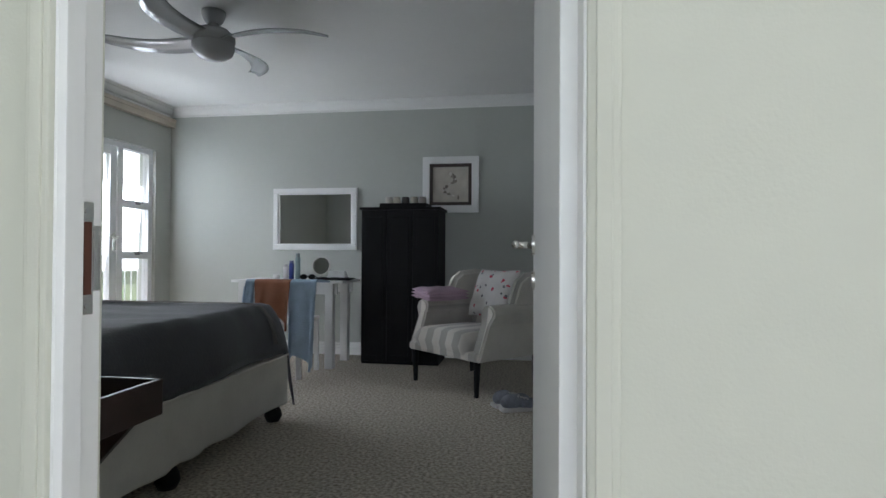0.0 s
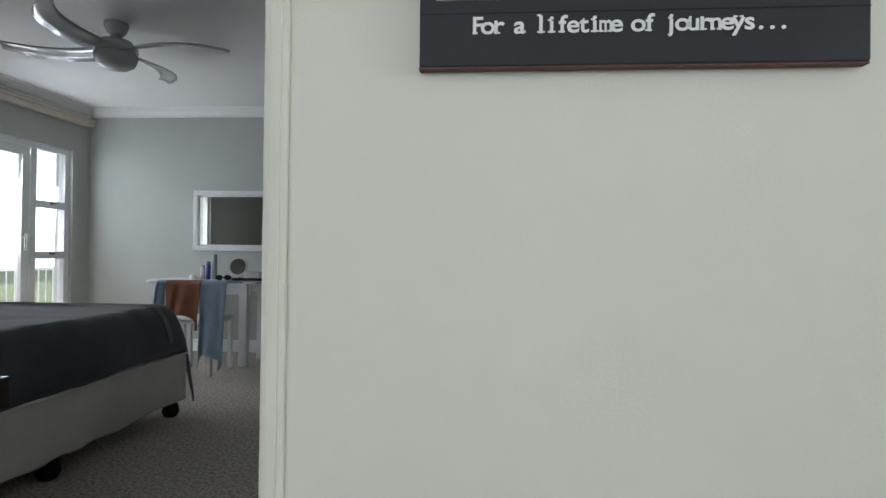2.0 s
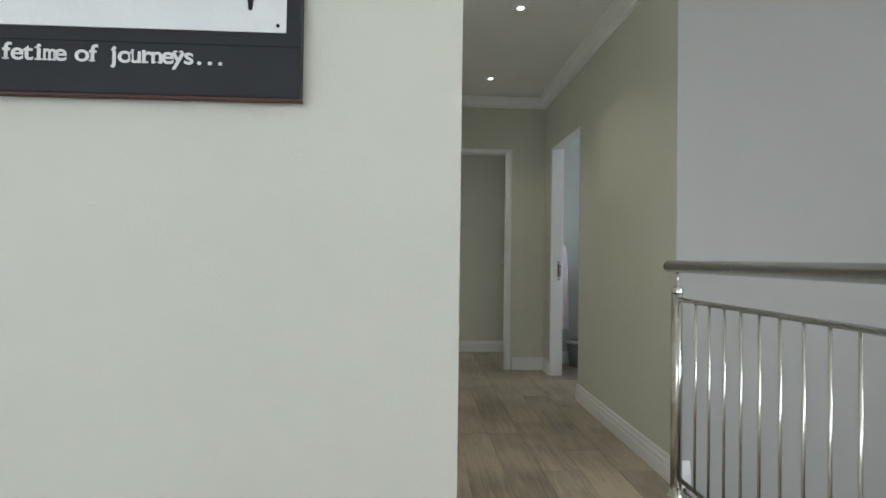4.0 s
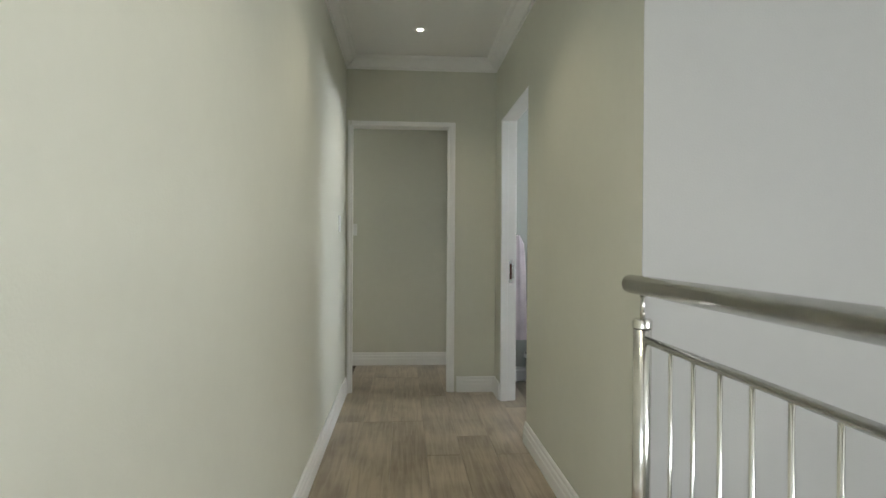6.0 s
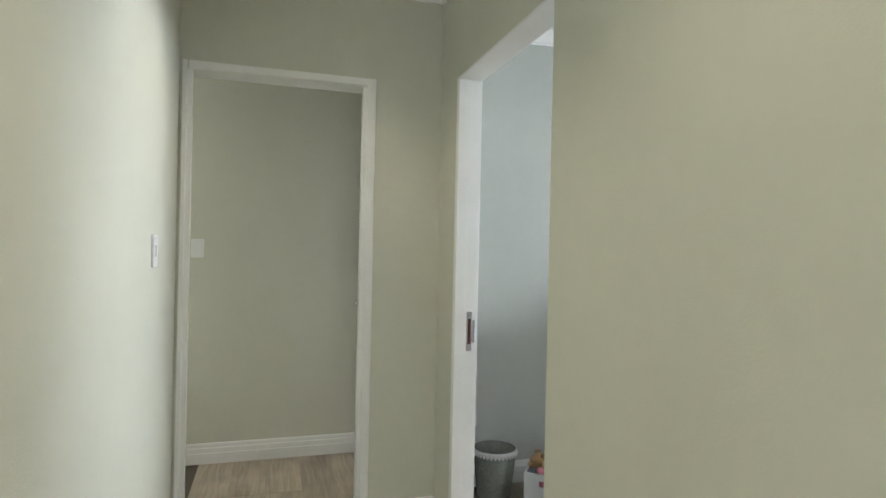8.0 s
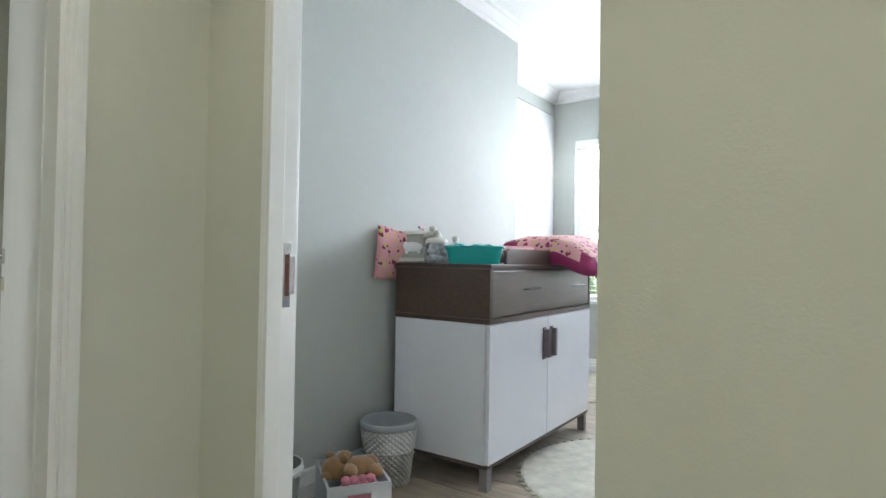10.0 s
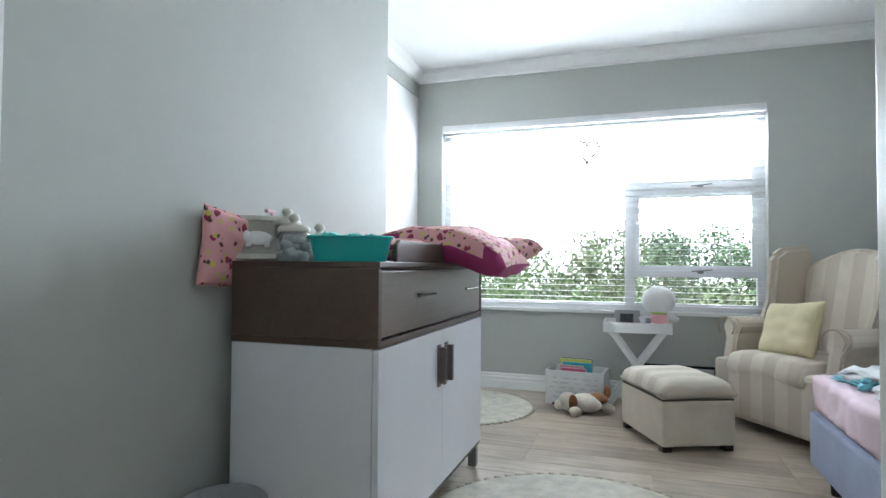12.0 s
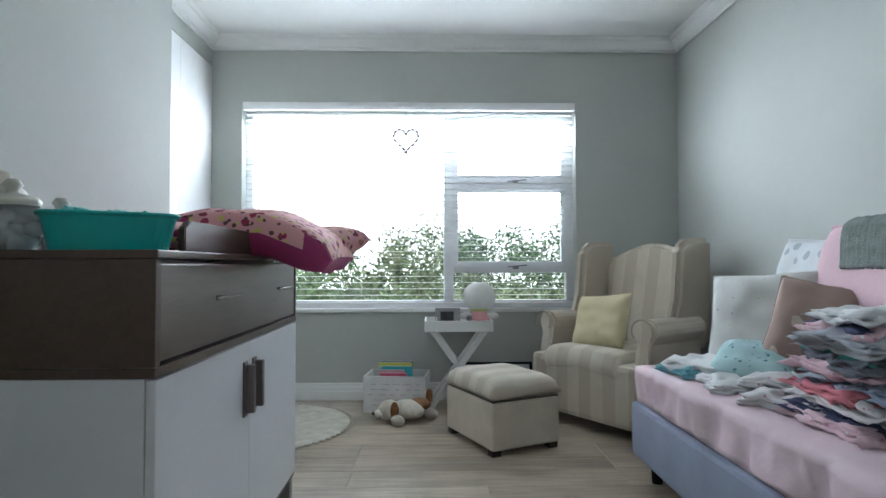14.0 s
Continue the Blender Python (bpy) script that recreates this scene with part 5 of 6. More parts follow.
bedroom_door()
pel = thing("curtain_pelmet", (-3.642, 0, 2.235), 0, "cream painted curtain rail board above the glazed door", "curtain rail")
part("board", box(B(), 0.0, 0.055, 1.2, 5.335, 0.0, 0.05, 0.004), mat("cream_board", (0.62, 0.56, 0.46), 0.6), pel)
part("fascia", box(B(), 0.04, 0.06, 1.2, 5.335, 0.051, 0.085, 0.004), mat("cream_board", (0.62, 0.56, 0.46), 0.6), pel)


def curtain(y0, y1):
    c = thing("curtain", (-3.575, 0, 0), 0, "brown fabric curtain hanging in folds beside the glazed door", "curtain")
    bm = B()
    n = 90
    for side in (0, 0.006):
        rows = []
        for z, spread in ((0.02, 1.06), (0.8, 1.03), (1.6, 0.97), (2.232, 0.92)):
            row = []
            for i in range(n + 1):
                u = i / n
                y = (y0 + y1) / 2 + (u - 0.5) * (y1 - y0) * spread
                row.append(bm.verts.new((0.045 * math.sin(u * 46 + 0.6 * math.sin(z * 2)) + 0.012 * math.sin(u * 17 + z) + side, y, z)))
            rows.append(row)
        for a, b in zip(rows, rows[1:]):
            for i in range(n):
                bm.faces.new((a[i], a[i + 1], b[i + 1], b[i]))
    part("cloth", bm, mat("brown_curtain", (0.26, 0.20, 0.145), 0.85, 0.08, 8, 0.25, 300), c, smooth=True)


curtain(3.30, 3.98)


def double_bed():
    b = thing("double_bed", (-2.40, 2.25, 0), 0, "double bed with a dark grey quilt and a white valanced base", "bed")
    val = mat("white_valance", (0.62, 0.60, 0.55), 0.85, 0.05, 5, 0.2, 200)
    quilt = mat("dark_grey_quilt", (0.055, 0.057, 0.068), 0.85, 0.12, 7, 0.6, 90, sheen=0.3)
    bm = box(B(), -0.96, 0.97, -1.0, 0.985, 0.09, 0.375, 0.015)
    bmesh.ops.subdivide_edges(bm, edges=[e for e in bm.edges if e.calc_length() > 0.1], cuts=30, use_grid_fill=True)
    for v in bm.verts:
        k = 1 - (v.co.z - 0.09) / 0.285
        v.co.x += 0.014 * k * math.sin(v.co.y * 17 + 2 * math.sin(v.co.y * 5)) * (1 if v.co.x > 0 else -1)
        v.co.y += 0.014 * k * math.sin(v.co.x * 17) * (1 if v.co.y > 0 else -1)
    part("valance", bm, val, b, "gathered white valance", True)
    bm = box(B(), -0.90, 0.915, -1.0, 0.88, 0.376, 0.60, 0.05)
    part("mattress", bm, mat("white_mattress", (0.66, 0.65, 0.62), 0.8, 0.04, 6), b)
    bm = rod(B(), (0.978, -0.98, 0.372), (0.978, 0.97, 0.372), 0.007, seg=8)
    part("piping", bm, val, b)
    # quilt draped over the top and the sides
    bm, n = B(), 44
    g = []
    for i in range(n + 1):
        row = []
        for j in range(n + 1):
            u, v = -0.98 + i / n * 2.20, -1.0 + j / n * 2.30
            edge = 0.93 + 0.015 * math.sin(v * 5)
            x, y, z = u, v, 0.668 + 0.012 * noise.noise(Vector((u * 3, v * 9, 0))) + 0.01 * math.sin(v * 26 + 3 * u) * max(0, min(1, (0.8 - u)))
            if u > edge - 0.1:
                d = u - (edge - 0.1)
                x = edge - 0.1 + 0.155 * (1 - math.exp(-d / 0.12)) + 0.012 * math.sin(v * 9) * min(1, d * 4)
                z -= max(0, d - 0.04) * (0.72 + 0.20 * (1 - (v + 1) / 2.3))
            if v > 0.90:
                d = v - 0.90
                y = 0.90 + 0.19 * (1 - math.exp(-d / 0.14))
                z -= max(0, d - 0.03) * 1.0
            row.append(bm.verts.new((x, y, z)))
        g.append(row)
    for i in range(n):
        for j in range(n):
            bm.faces.new((g[i][j], g[i + 1][j], g[i + 1][j + 1], g[i][j + 1]))
    q = part("quilt", bm, quilt, b, "rumpled dark grey quilt", True)
    so = q.modifiers.new("thickness", "SOLIDIFY")
    so.thickness, so.offset = 0.018, -1
    bm = B()
    st = []
    for j in range(25):
        u = -0.98 + j / 24 * 2.14
        e = 0.93
        x, z = u, 0.680
        if u > e - 0.1:
            d = u - (e - 0.1)
            x = e - 0.1 + 0.162 * (1 - math.exp(-d / 0.12))
            z -= max(0, d - 0.04) * 0.76
        st.append((bm.verts.new((x + 0.006, 0.76, z)), bm.verts.new((x + 0.006, 0.80, z))))
    for a, c in zip(st, st[1:]):
        bm.faces.new((a[0], c[0], c[1], a[1]))
    s = part("quilt_band", bm, mat("grey_band", (0.20, 0.19, 0.18), 0.85, 0.06, 8), b, "paler woven band across the quilt", True)
    so = s.modifiers.new("thickness", "SOLIDIFY")
    so.thickness, so.offset = 0.004, 1
    for x, y in ((0.92, 0.90), (0.92, -0.06), (0.92, -0.95), (-0.9, 0.9), (-0.9, -0.95)):
        bm = lathe(B(), [(0.0, 0.0), (0.035, 0.0), (0.05, 0.03), (0.045, 0.06), (0.03, 0.09)], 18, Matrix.Translation((x, y, 0)))
        part("foot", bm, BLACK, b, "round black castor foot", True)


double_bed()


def ceiling_fan():
    f = thing("ceiling_fan", (-1.93, 3.245, 2.43), -16, "white four-blade ceiling fan with curved blades", "ceiling fan")
    fw = mat("fan_white", (0.50, 0.51, 0.52), 0.25, 0.02, 5)
    part("canopy", lathe(B(), [(0.0, 0.0), (0.07, 0.0), (0.07, -0.02), (0.055, -0.06), (0.04, -0.075), (0.0, -0.08)], 28), fw, f, smooth=True)
    part("rod", rod(B(), (0, 0, -0.06), (0, 0, -0.10), 0.013), fw, f, smooth=True)
    part("motor", lathe(B(), [(0.0, -0.07), (0.03, -0.075), (0.035, -0.10), (0.09, -0.115), (0.125, -0.15), (0.128, -0.18), (0.12, -0.195)], 36), fw, f, smooth=True)
    part("bowl", lathe(B(), [(0.122, -0.198), (0.125, -0.22), (0.11, -0.26), (0.075, -0.285), (0.03, -0.298), (0.0, -0.30)], 36), fw, f, smooth=True)
    for k in range(4):
        bm, n = B(), 16
        top, bot = [], []
        for i in range(n + 1):
            u = i / n
            r = 0.10 + u * 0.60
            a = 0.0 + 0.42 * u * u
            w = 0.055 + 0.020 * math.sin(u * 2.6) - 0.03 * u ** 4
            for lst, dz in ((top, 0.003), (bot, -0.003)):
                row = []
                for s in (-1, -0.4, 0.4, 1):
                    x = r * math.cos(a) - s * w * math.sin(a * 1.5)
                    y = r * math.sin(a) + s * w * math.cos(a * 1.5)
                    row.append(bm.verts.new((x, y, -0.165 + s * 0.022 * (1 - 0.4 * u) - 0.012 * s * s + 0.02 * u + dz)))
                lst.append(row)
        for i in range(n):
            for j in range(3):
                bm.faces.new((top[i][j], top[i + 1][j], top[i + 1][j + 1], top[i][j + 1]))
                bm.faces.new((bot[i][j], bot[i][j + 1], bot[i + 1][j + 1], bot[i + 1][j]))
            for j in (0, 3):
                bm.faces.new((top[i][j], bot[i][j], bot[i + 1][j], top[i + 1][j]))
        bm.faces.new((*top[n], *bot[n][::-1]))
        m = Matrix.Rotation(radians(90 * k), 4, "Z")
        b2 = B()
        join(b2, bm, m)
        part("blade", b2, mat("fan_blade", (0.42, 0.43, 0.44), 0.15, 0.03, 5, coat=0.5), f, "glossy curved blade", True)


ceiling_fan()


def wall_mirror():
    m = thing("wall_mirror", (-2.095, 5.338, 1.303), 0, "rectangular mirror in a stepped white frame on the wall", "mirror")
    for x0, x1, z0, z1 in ((-0.425, 0.425, 0.25, 0.30), (-0.425, 0.425, -0.30, -0.25), (-0.425, -0.375, -0.25, 0.25), (0.375, 0.425, -0.25, 0.25)):
        bm = box(B(), x0, x1, -0.03, 0, z0, z1, 0.006)
        part("frame", bm, WHITE, m)
    for x0, x1, z0, z1 in ((-0.375, 0.375, 0.238, 0.25), (-0.375, 0.375, -0.25, -0.238), (-0.375, -0.363, -0.238, 0.238), (0.363, 0.375, -0.238, 0.238)):
        part("inner_frame", box(B(), x0, x1, -0.02, 0, z0, z1, 0.003), WHITE, m)
    part("glass", box(B(), -0.364, 0.364, -0.012, -0.004, -0.239, 0.239), MIRROR, m)


wall_mirror()


def shell_picture():
    p = thing("framed_picture", (-0.765, 5.338, 1.62), 0, "white box frame with a dark inner border and a pale collage", "picture")
    for a in ((-0.265, 0.265, 0.195, 0.262), (-0.265, 0.265, -0.262, -0.195), (-0.265, -0.198, -0.195, 0.195), (0.198, 0.265, -0.195, 0.195)):
        part("frame", box(B(), a[0], a[1], -0.035, 0, a[2], a[3], 0.004), WHITE, p)
    for a in ((-0.198, 0.198, 0.165, 0.195), (-0.198, 0.198, -0.195, -0.165), (-0.198, -0.168, -0.165, 0.165), (0.168, 0.198, -0.165, 0.165)):
        part("border", box(B(), a[0], a[1], -0.028, 0, a[2], a[3]), mat("dark_brown_border", (0.05, 0.035, 0.03), 0.6), p, "dark inner border")
    part("backing", box(B(), -0.168, 0.168, -0.012, -0.004, -0.165, 0.165), mat("cream_paper", (0.50, 0.46, 0.40), 0.8, 0.08, 12), p)
    rng = random.Random(5)
    for i in range(14):
        a = i * 0.55
        bm = ball(B(), 0.07 * math.sin(a) * (0.4 + i / 14), -0.016, 0.10 - i * 0.017, 0.008 + rng.random() * 0.012, 0.006, 0.008 + rng.random() * 0.014, 8)
        part("shell", bm, mat("shell_grey", (0.30, 0.26, 0.23), 0.7, 0.3, 40) if i % 3 else mat("shell_white", (0.66, 0.63, 0.58), 0.7), p)


shell_picture()


def black_cabinet():
    c = thing("black_cabinet", (-1.14, 4.895, 0), 0, "tall black painted cabinet with plain doors", "cabinet")
    part("body", box(B(), -0.36, 0.33, 0.03, 0.41, 0.0, 1.352, 0.004), BLACK, c)
    part("top", box(B(), -0.375, 0.345, 0.0, 0.42, 1.353, 1.378, 0.004), BLACK, c)
    for i in range(3):
        x0 = -0.358 + i * 0.2295
        d = part("door", box(B(), x0 + 0.002, x0 + 0.2275, 0.005, 0.029, 0.03, 1.345, 0.004), BLACK, c)
        part("panel", box(B(), x0 + 0.035, x0 + 0.195, 0.0, 0.006, 0.08, 1.29, 0.005), BLACK, d)
    tr = thing("black_tray", (-1.13, 5.05, 1.378), 0, "black shallow tray standing on the black cabinet", "tray")
    part("tray_base", box(B(), -0.20, 0.20, -0.12, 0.12, 0.0, 0.012, 0.002), BLACK, tr)
    for a in ((-0.21, 0.21, -0.13, -0.118), (-0.21, 0.21, 0.118, 0.13), (-0.21, -0.20, -0.118, 0.118), (0.20, 0.21, -0.118, 0.118)):
        part("rim", box(B(), *a, 0.0, 0.035, 0.002), BLACK, tr)
    for i, (x, col) in enumerate(((-0.15, (0.6, 0.58, 0.52)), (-0.08, (0.5, 0.46, 0.38)), (0.0, (0.06, 0.05, 0.045)), (0.08, (0.42, 0.38, 0.30)), (0.155, (0.25, 0.22, 0.2)))):
        v = thing("candle_cup", (-1.13 + x, 5.03, 1.392), 0, "small cup on the black tray", "cup", "cups on the tray")
        part("cup", lathe(B(), [(0.0, 0.0), (0.03, 0.0), (0.036, 0.03), (0.034, 0.07), (0.028, 0.085), (0.0, 0.083)], 18), mat("cup_%d" % i, col, 0.5), v, smooth=True)


black_cabinet()


def dressing_table():
    t = thing("dressing_table", (-2.075, 4.87, 0), 0, "white painted dressing table with square legs", "table")
    part("top", box(B(), -0.50, 0.50, -0.24, 0.26, 0.715, 0.738, 0.004), WHITE, t)
    for a in ((-0.44, 0.44, -0.20, -0.18), (-0.44, 0.44, 0.20, 0.22)):
        part("apron", box(B(), *a, 0.62, 0.714, 0.002), WHITE, t)
    for x in (-0.40, 0.38):
        for y in (-0.21, 0.18):
            part("leg", box(B(), x - 0.035, x + 0.035, y - 0.03, y + 0.04, 0, 0.714, 0.003), WHITE, t)


dressing_table()
STRIPE_B = striped("grey_white_striped_fabric", (0.56, 0.53, 0.47), (0.34, 0.325, 0.29), 0, 0.15)
wing_chair((-0.42, 4.35, 0), -42, "armchair", "low armchair in grey and white striped fabric on dark legs", STRIPE_B, BLACK, legs=0.24, wide=0.80, wing=True, skirt=False, back_h=0.80, seat_h=0.42)


def butler_tray():
    t = thing("butler_tray", (-1.215, 1.13, 0), 0, "dark mahogany butler tray on a folding crossed stand", "tray table")
    W, D = 0.285, 0.205
    part("tray_base", box(B(), -W, W, -D, D, 0.572, 0.582, 0.002), DARK, t)
    for a in ((-W - 0.014, -W, -D - 0.014, D + 0.014), (W, W + 0.014, -D - 0.014, D + 0.014), (-W, W, -D - 0.014, -D), (-W, W, D, D + 0.014)):
        part("rim", box(B(), *a, 0.557, 0.645, 0.003), DARK, t)
    for y in (-0.17, 0.17):
        for s in (-1, 1):
            part("leg", beam(B(), (-s * 0.27, y + 0.014 * s, 0.01), (s * 0.24, y + 0.014 * s, 0.56), 0.022, 0.04), DARK, t)
    for x in (-0.24, 0.24):
        part("stretcher", rod(B(), (x, -0.19, 0.547), (x, 0.19, 0.547), 0.01), DARK, t)


butler_tray()


def bedroom_small_things():
    # chair with clothes at the dressing table
    c = thing("dressing_chair", (-1.96, 4.40, 0), 0, "small white wooden chair at the dressing table", "chair")
    part("seat", box(B(), -0.2, 0.2, -0.2, 0.2, 0.42, 0.45, 0.005), WHITE, c)
    for x in (-0.18, 0.18):
        part("leg", beam(B(), (x, 0.18, 0), (x, 0.18, 0.42), 0.035, 0.035), WHITE, c)
        part("back_leg", beam(B(), (x, -0.18, 0), (x, -0.2, 0.72), 0.035, 0.035), WHITE, c)
    part("back_rail", box(B(), -0.2, 0.2, -0.215, -0.185, 0.66, 0.74, 0.006), WHITE, c)

    def draped(name, label, x0, x1, material, drop, seed, y=-0.225):
        d = thing(name, (-1.96, 4.40, 0), 0, label, "clothes")
        bm, n = B(), 26
        g = []
        for i in range(n + 1):
            row = []
            for j in range(n + 1):
                u, v = i / n, j / n
                x = x0 + (x1 - x0) * u + 0.03 * v * math.sin(u * 9 + seed)
                if v < 0.25:
                    yy, z = 0.06 - v / 0.25 * (0.06 - y) + 0.0, 0.765 - 0.04 * (v / 0.25 - 0.8) ** 2
                else:
                    k = (v - 0.25) / 0.75
                    yy, z = y - 0.03 * k + 0.022 * math.sin(u * 16 + seed + 2 * k) * k, 0.755 - k * (drop + 0.06 * math.sin(u * 7 + seed))
                row.append(bm.verts.new((x, yy, z)))
            g.append(row)
        for i in range(n):
            for j in range(n):
                bm.faces.new((g[i][j], g[i + 1][j], g[i + 1][j + 1], g[i][j + 1]))
        o = part("cloth", bm, material, d, smooth=True)
        so = o.modifiers.new("thickness", "SOLIDIFY")
        so.thickness = 0.006

    blue = mat("pale_blue_shirt", (0.38, 0.49, 0.62), 0.85, 0.1, 6, 0.2, 200)
    draped("orange_top", "rust-orange top draped over the chair back", -0.17, 0.13, mat("rust_cloth", (0.36, 0.15, 0.085), 0.85, 0.12, 8, 0.2, 200), 0.32, 1.0, -0.235)
    draped("blue_shirt", "pale blue shirt draped over the chair back", 0.10, 0.34, blue, 0.62, 2.0)
    draped("blue_sleeve", "pale blue shirt hanging over the chair", -0.24, -0.16, blue, 0.24, 3.0)
    # dressing-table things
    z = 0.738
    for x, y, r, h, col, lab in ((-2.19, 4.88, 0.022, 0.13, (0.62, 0.60, 0.60), "small white and red spray can on the dressing table"), (-2.145, 4.90, 0.022, 0.165, (0.04, 0.06, 0.30), "dark blue deodorant can on the dressing table"), (-2.085, 4.90, 0.023, 0.23, (0.22, 0.30, 0.30), "tall green-grey spray can on the dressing table")):
        b = thing("spray_can", (x, y, z), 0, lab, "spray can", "cans on the dressing table")
        part("can", lathe(B(), [(0.0, 0.0), (r, 0.0), (r, h * 0.8), (r * 0.8, h * 0.86)], 20), mat("can_%d" % round(h * 1000), col, 0.3, 0.05, 10), b, smooth=True)
        part("cap", lathe(B(), [(r * 0.8, h * 0.82), (r * 0.82, h), (0.0, h)], 20), mat("capdark_%d" % round(h * 1000), tuple(c * 0.6 + 0.1 for c in col), 0.4), b, smooth=True)
    j = thing("cream_jar", (-2.26, 4.84, z), 0, "small white cream jar on the dressing table", "jar")
    part("pot", lathe(B(), [(0.0, 0.0), (0.03, 0.0), (0.03, 0.03), (0.028, 0.04), (0.0, 0.04)], 20), WHITE, j, smooth=True)
    m = thing("vanity_mirror", (-1.88, 4.94, z), 0, "round chrome vanity mirror on a stand", "vanity mirror")
    ringm = pose(0, 0, 0.12, 80, 0, 0)
    part("rim", lathe(B(), [(0.075, -0.006), (0.088, -0.006), (0.088, 0.006), (0.075, 0.006), (0.075, -0.006)], 36, ringm), mat("pale_rim", (0.55, 0.54, 0.5), 0.3), m, smooth=True)
    part("glass", lathe(B(), [(0.0, 0.001), (0.0755, 0.001), (0.0755, -0.002), (0.0, -0.002)], 36, ringm), MIRROR, m)
    bm = rod(B(), (0, 0.0, 0.0), (0, 0.0, 0.035), 0.008)
    lathe(bm, [(0.0, 0.008), (0.055, 0.006), (0.06, 0.0)], 28)
    part("stand", bm, CHROME, m, smooth=True)
    s = thing("sunglasses", (-1.93, 4.75, z), 8, "dark sunglasses lying on the dressing table", "sunglasses")
    bm = B()
    for x in (-0.036, 0.036):
        ball(bm, x, 0, 0.026, 0.032, 0.008, 0.025, 14)
    rod(bm, (-0.012, 0, 0.03), (0.012, 0, 0.03), 0.004)
    for x in (-0.066, 0.066):
        rod(bm, (x, 0, 0.03), (x * 0.95, 0.11, 0.012), 0.004)
    part("glasses", bm, BLACK, s, smooth=True)
    for i, w in enumerate((0.16, 0.15, 0.14)):
        b = thing("white_box", (-1.70, 4.86, z + 0.012 + i * 0.021), 4 * i, "flat white box in a small stack on the dressing table", "box", "stack of white boxes")
        part("carton", box(B(), -w / 2, w / 2, -0.05, 0.05, 0, 0.02, 0.002), WHITE, b)
    p = thing("black_pouch", (-1.70, 4.80, z), 0, "flat black pouch lying on the dressing table", "pouch")
    bm = B()
    puff(bm, 0.34, 0.16, 0.022, pose(0, 0, 0.011, 0, 0, 4), 0.4, 14, 0.01, 2)
    part("pouch", bm, BLACK, p, smooth=True)
    # armchair throws
    b = thing("pink_blanket", (-0.66, 4.47, 0.622), -42, "folded lilac-pink blanket lying over the armchair's arm", "blanket")
    bm = B()
    pk = mat("lilac_blanket", (0.46, 0.33, 0.40), 0.9, 0.06, 10, 0.3, 200)
    for i in range(3):
        puff(bm, 0.24 - 0.01 * i, 0.40, 0.035, pose(0.03, -0.10, 0.018 + 0.024 * i, 0, 6, 0), 0.3, 16, 0.01, i)
    part("cloth", bm, pk, b, smooth=True)
    cushion("floral_cushion", "white cushion with red and grey flowers on the armchair", pose(-0.30, 4.42, 0.67, 68, 0, -42), 0.42, 0.38, 0.13, spotted("red_floral_print", (0.50, 0.48, 0.46), [(0.40, 0.05, 0.09), (0.12, 0.12, 0.13)], 13, 0.20), 12)
    for i, (x, y, t) in enumerate(((-0.14, 3.72, 118), (-0.08, 3.62, 112))):
        s = thing("sneaker", (x, y, 0), t, "grey sneaker with a pale sole on the carpet", "shoe", "pair of sneakers")
        part("sole", box(B(), -0.045, 0.045, -0.13, 0.13, 0.0, 0.025, 0.01), mat("pale_sole", (0.55, 0.53, 0.5), 0.7), s)
        bm = ball(B(), 0, -0.05, 0.035, 0.042, 0.08, 0.04)
        ball(bm, 0, 0.06, 0.055, 0.04, 0.07, 0.05)
        part("upper", bm, mat("grey_shoe", (0.20, 0.21, 0.24), 0.8, 0.15, 30), s, smooth=True)
        bm = B()
        for k in range(4):
            rod(bm, (-0.025, -0.04 + k * 0.022, 0.072 + k * 0.006), (0.025, -0.04 + k * 0.022, 0.072 + k * 0.006), 0.004, seg=6)
        part("laces", bm, mat("pale_laces", (0.6, 0.58, 0.56), 0.8), s)
    ap = thing("green_apple", (-1.27, 1.24, 0.582), 0, "green apple lying in the butler tray", "fruit")
    part("fruit", lathe(B(), [(0.0, 0.006), (0.02, 0.0), (0.036, 0.02), (0.04, 0.042), (0.03, 0.066), (0.012, 0.07), (0.0, 0.062)], 22), mat("apple_green", (0.28, 0.42, 0.05), 0.35, 0.12, 20), ap, smooth=True)
    part("stalk", rod(B(), (0, 0, 0.062), (0.004, 0, 0.082), 0.0018, seg=6), DARK, ap)
    lamp = thing("bedside_lamp", (-2.55, 1.03, 0.0), 0, "bedside table lamp with a pale shade, lit", "lamp")
    part("stand", box(B(), -0.2, 0.2, -0.12, 0.12, 0, 0.55, 0.005), DARK, lamp)
    part("stem", lathe(B(), [(0.0, 0.55), (0.07, 0.55), (0.06, 0.57), (0.02, 0.6), (0.015, 0.85)], 20), STEEL, lamp, smooth=True)
    part("shade", lathe(B(), [(0.11, 0.82), (0.08, 1.02)], 28), glowing("lamp_shade", (1.0, 0.8, 0.45), 1.5), lamp, smooth=True)


bedroom_small_things()

# ---- outside ----
bm = B()
bmesh.ops.create_grid(bm, x_segments=1, y_segments=1, size=2000)
bmesh.ops.translate(bm, verts=bm.verts[:], vec=(0, 0, -2.82))
structure("ground", bm, mat("garden_ground", (0.10, 0.13, 0.05), 0.9, 0.3, 0.6, second=(0.06, 0.08, 0.03)))
LEAF = [mat("leaf_%d" % i, c, 0.6, 0.25, 4) for i, c in enumerate(((0.12, 0.19, 0.07), (0.15, 0.20, 0.10), (0.10, 0.17, 0.08)))]
BARK = mat("bark", (0.12, 0.09, 0.07), 0.9, 0.3, 10)


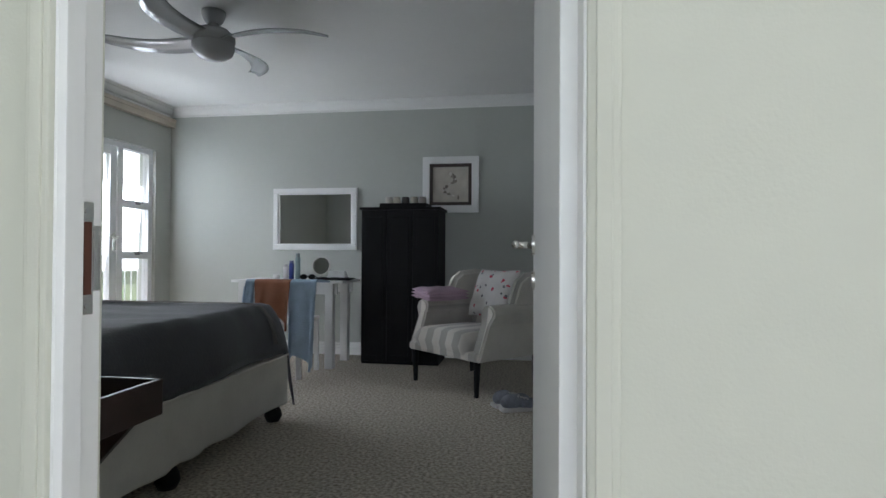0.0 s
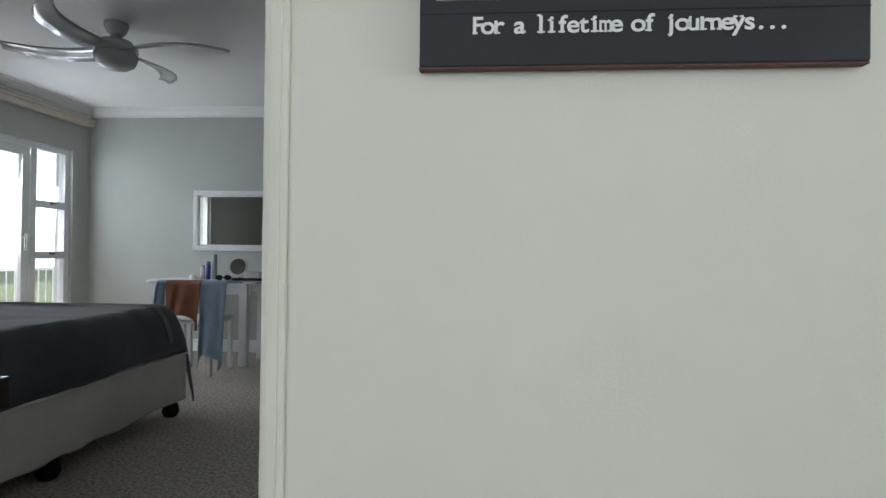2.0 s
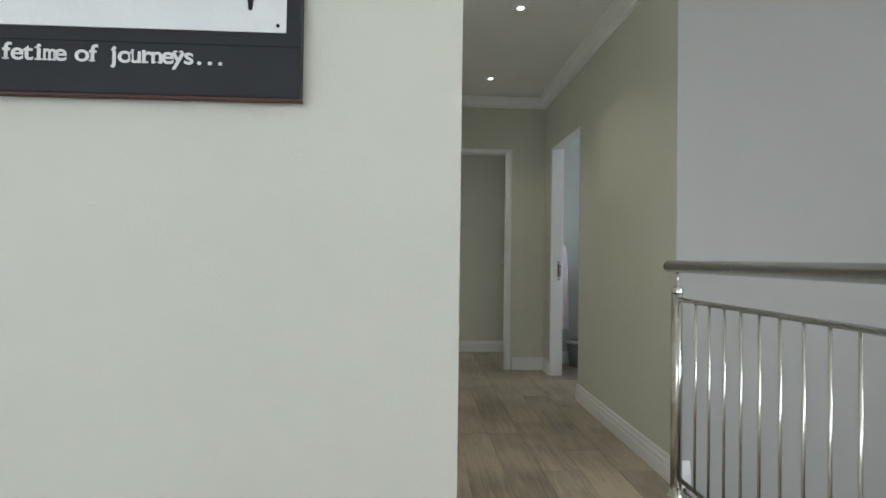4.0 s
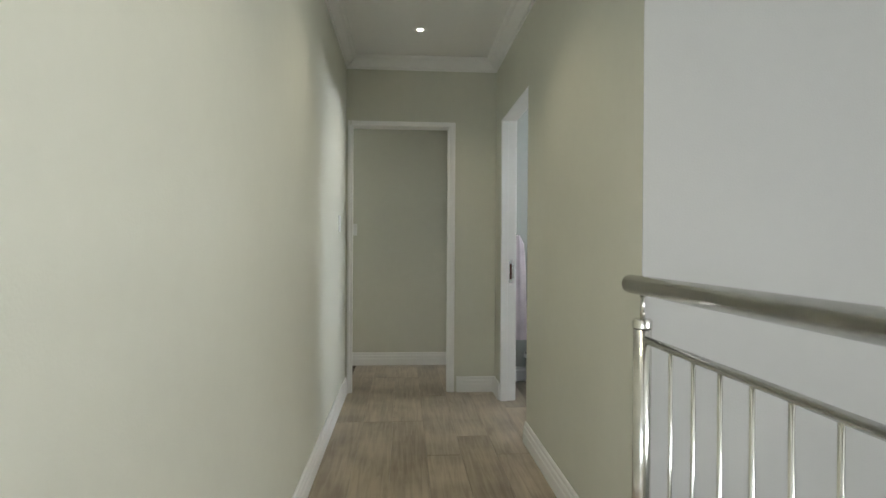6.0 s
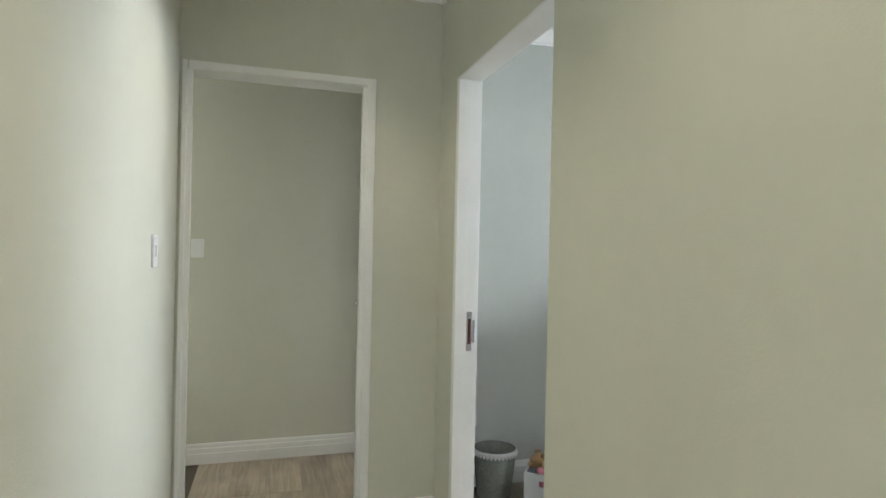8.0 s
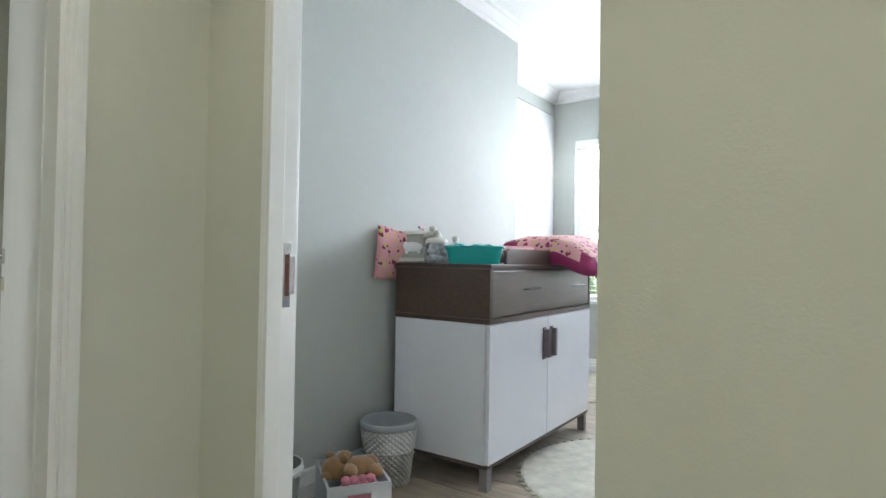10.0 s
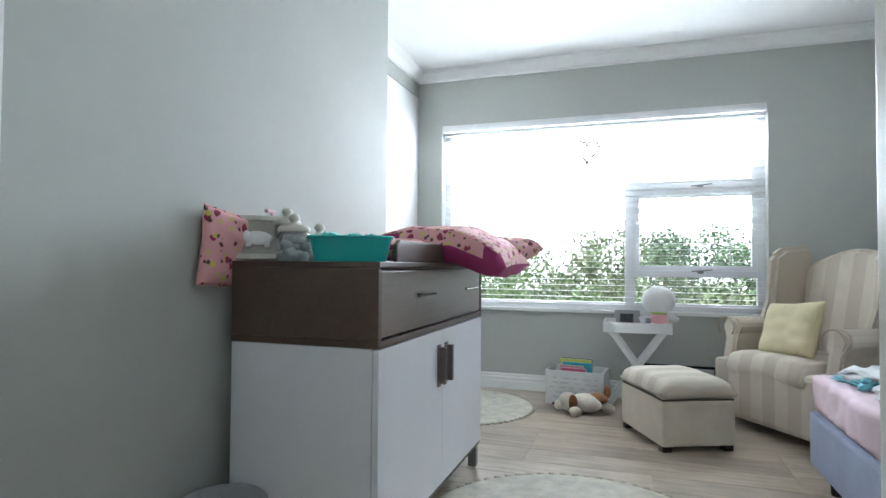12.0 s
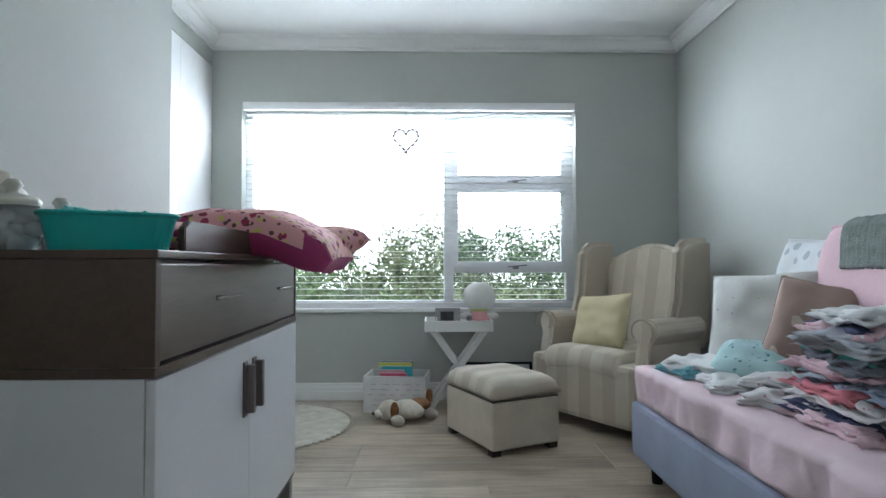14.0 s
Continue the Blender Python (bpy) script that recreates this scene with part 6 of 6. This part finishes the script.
def garden_tree(at, height, spread, seed, leaves, label, clumps=36, per=270):
    """A tree with a tapered trunk, limbs and a crown of separate leaves."""
    t = thing("tree", at, 0, label, "tree", "garden trees")
    rng = random.Random(seed)
    bm = rod(B(), (0, 0, 0), (0.1, 0.05, height * 0.5), 0.12, 0.07, 10)
    tips = []
    for i in range(clumps):
        a, k = rng.random() * 6.28, rng.random() ** 0.6
        z = height * rng.uniform(0.30, 0.98)
        r = spread * k * math.sqrt(max(0.08, 1 - ((z / height - 0.6) / 0.45) ** 2))
        q = Vector((r * math.cos(a), r * math.sin(a), z))
        tips.append(q)
        if i % 2 == 0:
            rod(bm, (0.08, 0.04, height * 0.45 * rng.uniform(0.5, 1)), q, 0.035, 0.008, 6)
    part("trunk", bm, BARK, t, "trunk and limbs")
    verts, faces = [], []
    for q in tips:
        s = spread * rng.uniform(0.16, 0.30)
        for _ in range(per):
            d = Vector((rng.gauss(0, 1), rng.gauss(0, 1), rng.gauss(0, 0.8)))
            p = q + d * s * 0.6
            u = Vector((rng.gauss(0, 1), rng.gauss(0, 1), rng.gauss(0, 1))).normalized() * rng.uniform(0.035, 0.075)
            w = u.cross(Vector((rng.gauss(0, 1), rng.gauss(0, 1), rng.gauss(0, 1)))).normalized() * 0.028
            n = len(verts)
            verts += [p - u, p + w, p + u, p - w]
            faces.append((n, n + 1, n + 2, n + 3))
    me = bpy.data.meshes.new("crown")
    me.from_pydata([tuple(v) for v in verts], [], faces)
    me.materials.append(leaves)
    o = new("crown", me)
    o.parent = t


for i, (x, y, h, s) in enumerate(((15.0, 6.0, 3.9, 1.9), (14.0, 4.4, 3.9, 1.6), (16.5, 2.6, 4.5, 1.9), (13.2, 7.6, 3.3, 1.8), (18.5, 4.6, 4.9, 2.2), (15.4, 1.2, 4.5, 1.9), (12.2, 5.6, 3.1, 1.5), (12.5, 3.4, 3.2, 1.4), (19.0, 8.5, 4.8, 2.4), (17.0, 10.5, 4.2, 2.2), (12.0, 2.0, 3.2, 1.4), (12.8, 4.6, 3.0, 1.4))):
    garden_tree((x, y, -2.82), h, s, 20 + i, LEAF[i % 3], "leafy green garden tree outside the nursery window")
for i, (x, y, h, s) in enumerate(((-17.0, 9.5, 2.9, 1.9), (-20.0, 13.0, 3.0, 2.2), (-16.0, 14.5, 2.7, 1.8))):
    garden_tree((x, y, -2.82), h, s, 50 + i, LEAF[i % 3], "low leafy tree beyond the balcony door")
bare = thing("bare_tree", (13.6, 2.3, -2.82), 0, "bare branching shrub in the garden", "tree")
bm, rng = B(), random.Random(77)
for i in range(26):
    a = rng.random() * 6.28
    p = Vector((0, 0, 0.6))
    d = Vector((math.cos(a) * 0.45, math.sin(a) * 0.6, 1)).normalized()
    for k in range(4):
        q = p + d * rng.uniform(0.7, 0.95)
        rod(bm, p, q, 0.022 / (k + 1), 0.022 / (k + 2), 5)
        p = q
        d = (d + Vector((rng.gauss(0, 0.25), rng.gauss(0, 0.25), 0.05))).normalized()
rod(bm, (0, 0, 0), (0, 0, 0.7), 0.09, 0.07, 8)
part("branches", bm, BARK, bare)
bal = thing("balcony_railing", (-5.2, 0, -0.1), 0, "pale metal balcony railing outside the bedroom door", "railing")
for z in (0.06, 0.85):
    part("rail", rod(B(), (0, 2.0, z), (0, 8.0, z), 0.018, seg=10), ALU, bal)
y = 2.0
while y <= 8.0:
    part("baluster", rod(B(), (0, y, 0.06), (0, y, 0.85), 0.008, seg=8), ALU, bal)
    y += 0.12
slab("balcony_floor", -5.4, -3.82, 1.5, 8.5, -0.2, -0.04, mat("balcony_tile", (0.45, 0.43, 0.40), 0.6))


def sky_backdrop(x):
    """Adds a glowing white board far beyond the garden in place of bright sky."""
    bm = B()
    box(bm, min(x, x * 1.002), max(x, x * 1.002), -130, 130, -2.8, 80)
    structure("backdrop", bm, glowing("backdrop_glow", (0.97, 0.99, 1.0), 2.2))


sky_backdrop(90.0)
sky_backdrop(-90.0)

# ---- floor planks ----
PLANK_MESH = {}


def plank(parent, x0, x1, y0, y1):
    key = (round(x1 - x0, 3), round(y1 - y0, 3))
    if key not in PLANK_MESH:
        bm, e = B(), 0.0015
        w, l = key[0] / 2 - 0.0004, key[1] / 2 - 0.0004
        lo = [bm.verts.new((sx * w, sy * l, -0.011)) for sx, sy in ((-1, -1), (1, -1), (1, 1), (-1, 1))]
        mi = [bm.verts.new((sx * w, sy * l, -e)) for sx, sy in ((-1, -1), (1, -1), (1, 1), (-1, 1))]
        hi = [bm.verts.new((sx * (w - e), sy * (l - e), 0)) for sx, sy in ((-1, -1), (1, -1), (1, 1), (-1, 1))]
        bm.faces.new(hi)
        for a, b in ((lo, mi), (mi, hi)):
            for i in range(4):
                bm.faces.new((a[i], a[(i + 1) % 4], b[(i + 1) % 4], b[i]))
        me = bpy.data.meshes.new("plank")
        bm.to_mesh(me)
        bm.free()
        me.materials.append(PLANK)
        PLANK_MESH[key] = me
    ob = new("plank", PLANK_MESH[key])
    ob.location = ((x0 + x1) / 2, (y0 + y1) / 2, 0)
    ob.parent = parent


def lay(parent, x0, x1, y0, y1, seed):
    rng = random.Random(seed)
    x = x0
    while x < x1 - 0.01:
        xe = min(x + 0.19, x1)
        y = y0 - rng.choice((0.0, 0.3, 0.6, 0.9))
        while y < y1 - 0.005:
            ye = min(y + 1.22, y1)
            if ye - max(y, y0) > 0.02:
                plank(parent, x, xe, max(y, y0), ye)
            y += 1.22
        x += 0.19


lay(floor_hall, -1.6, 2.415, -2.7, 0.775, 1)
lay(floor_corridor, 1.258, 2.415, 0.775, 6.25, 2)
lay(floor_nursery, 2.415, 6.47, 2.577, 5.92, 3)
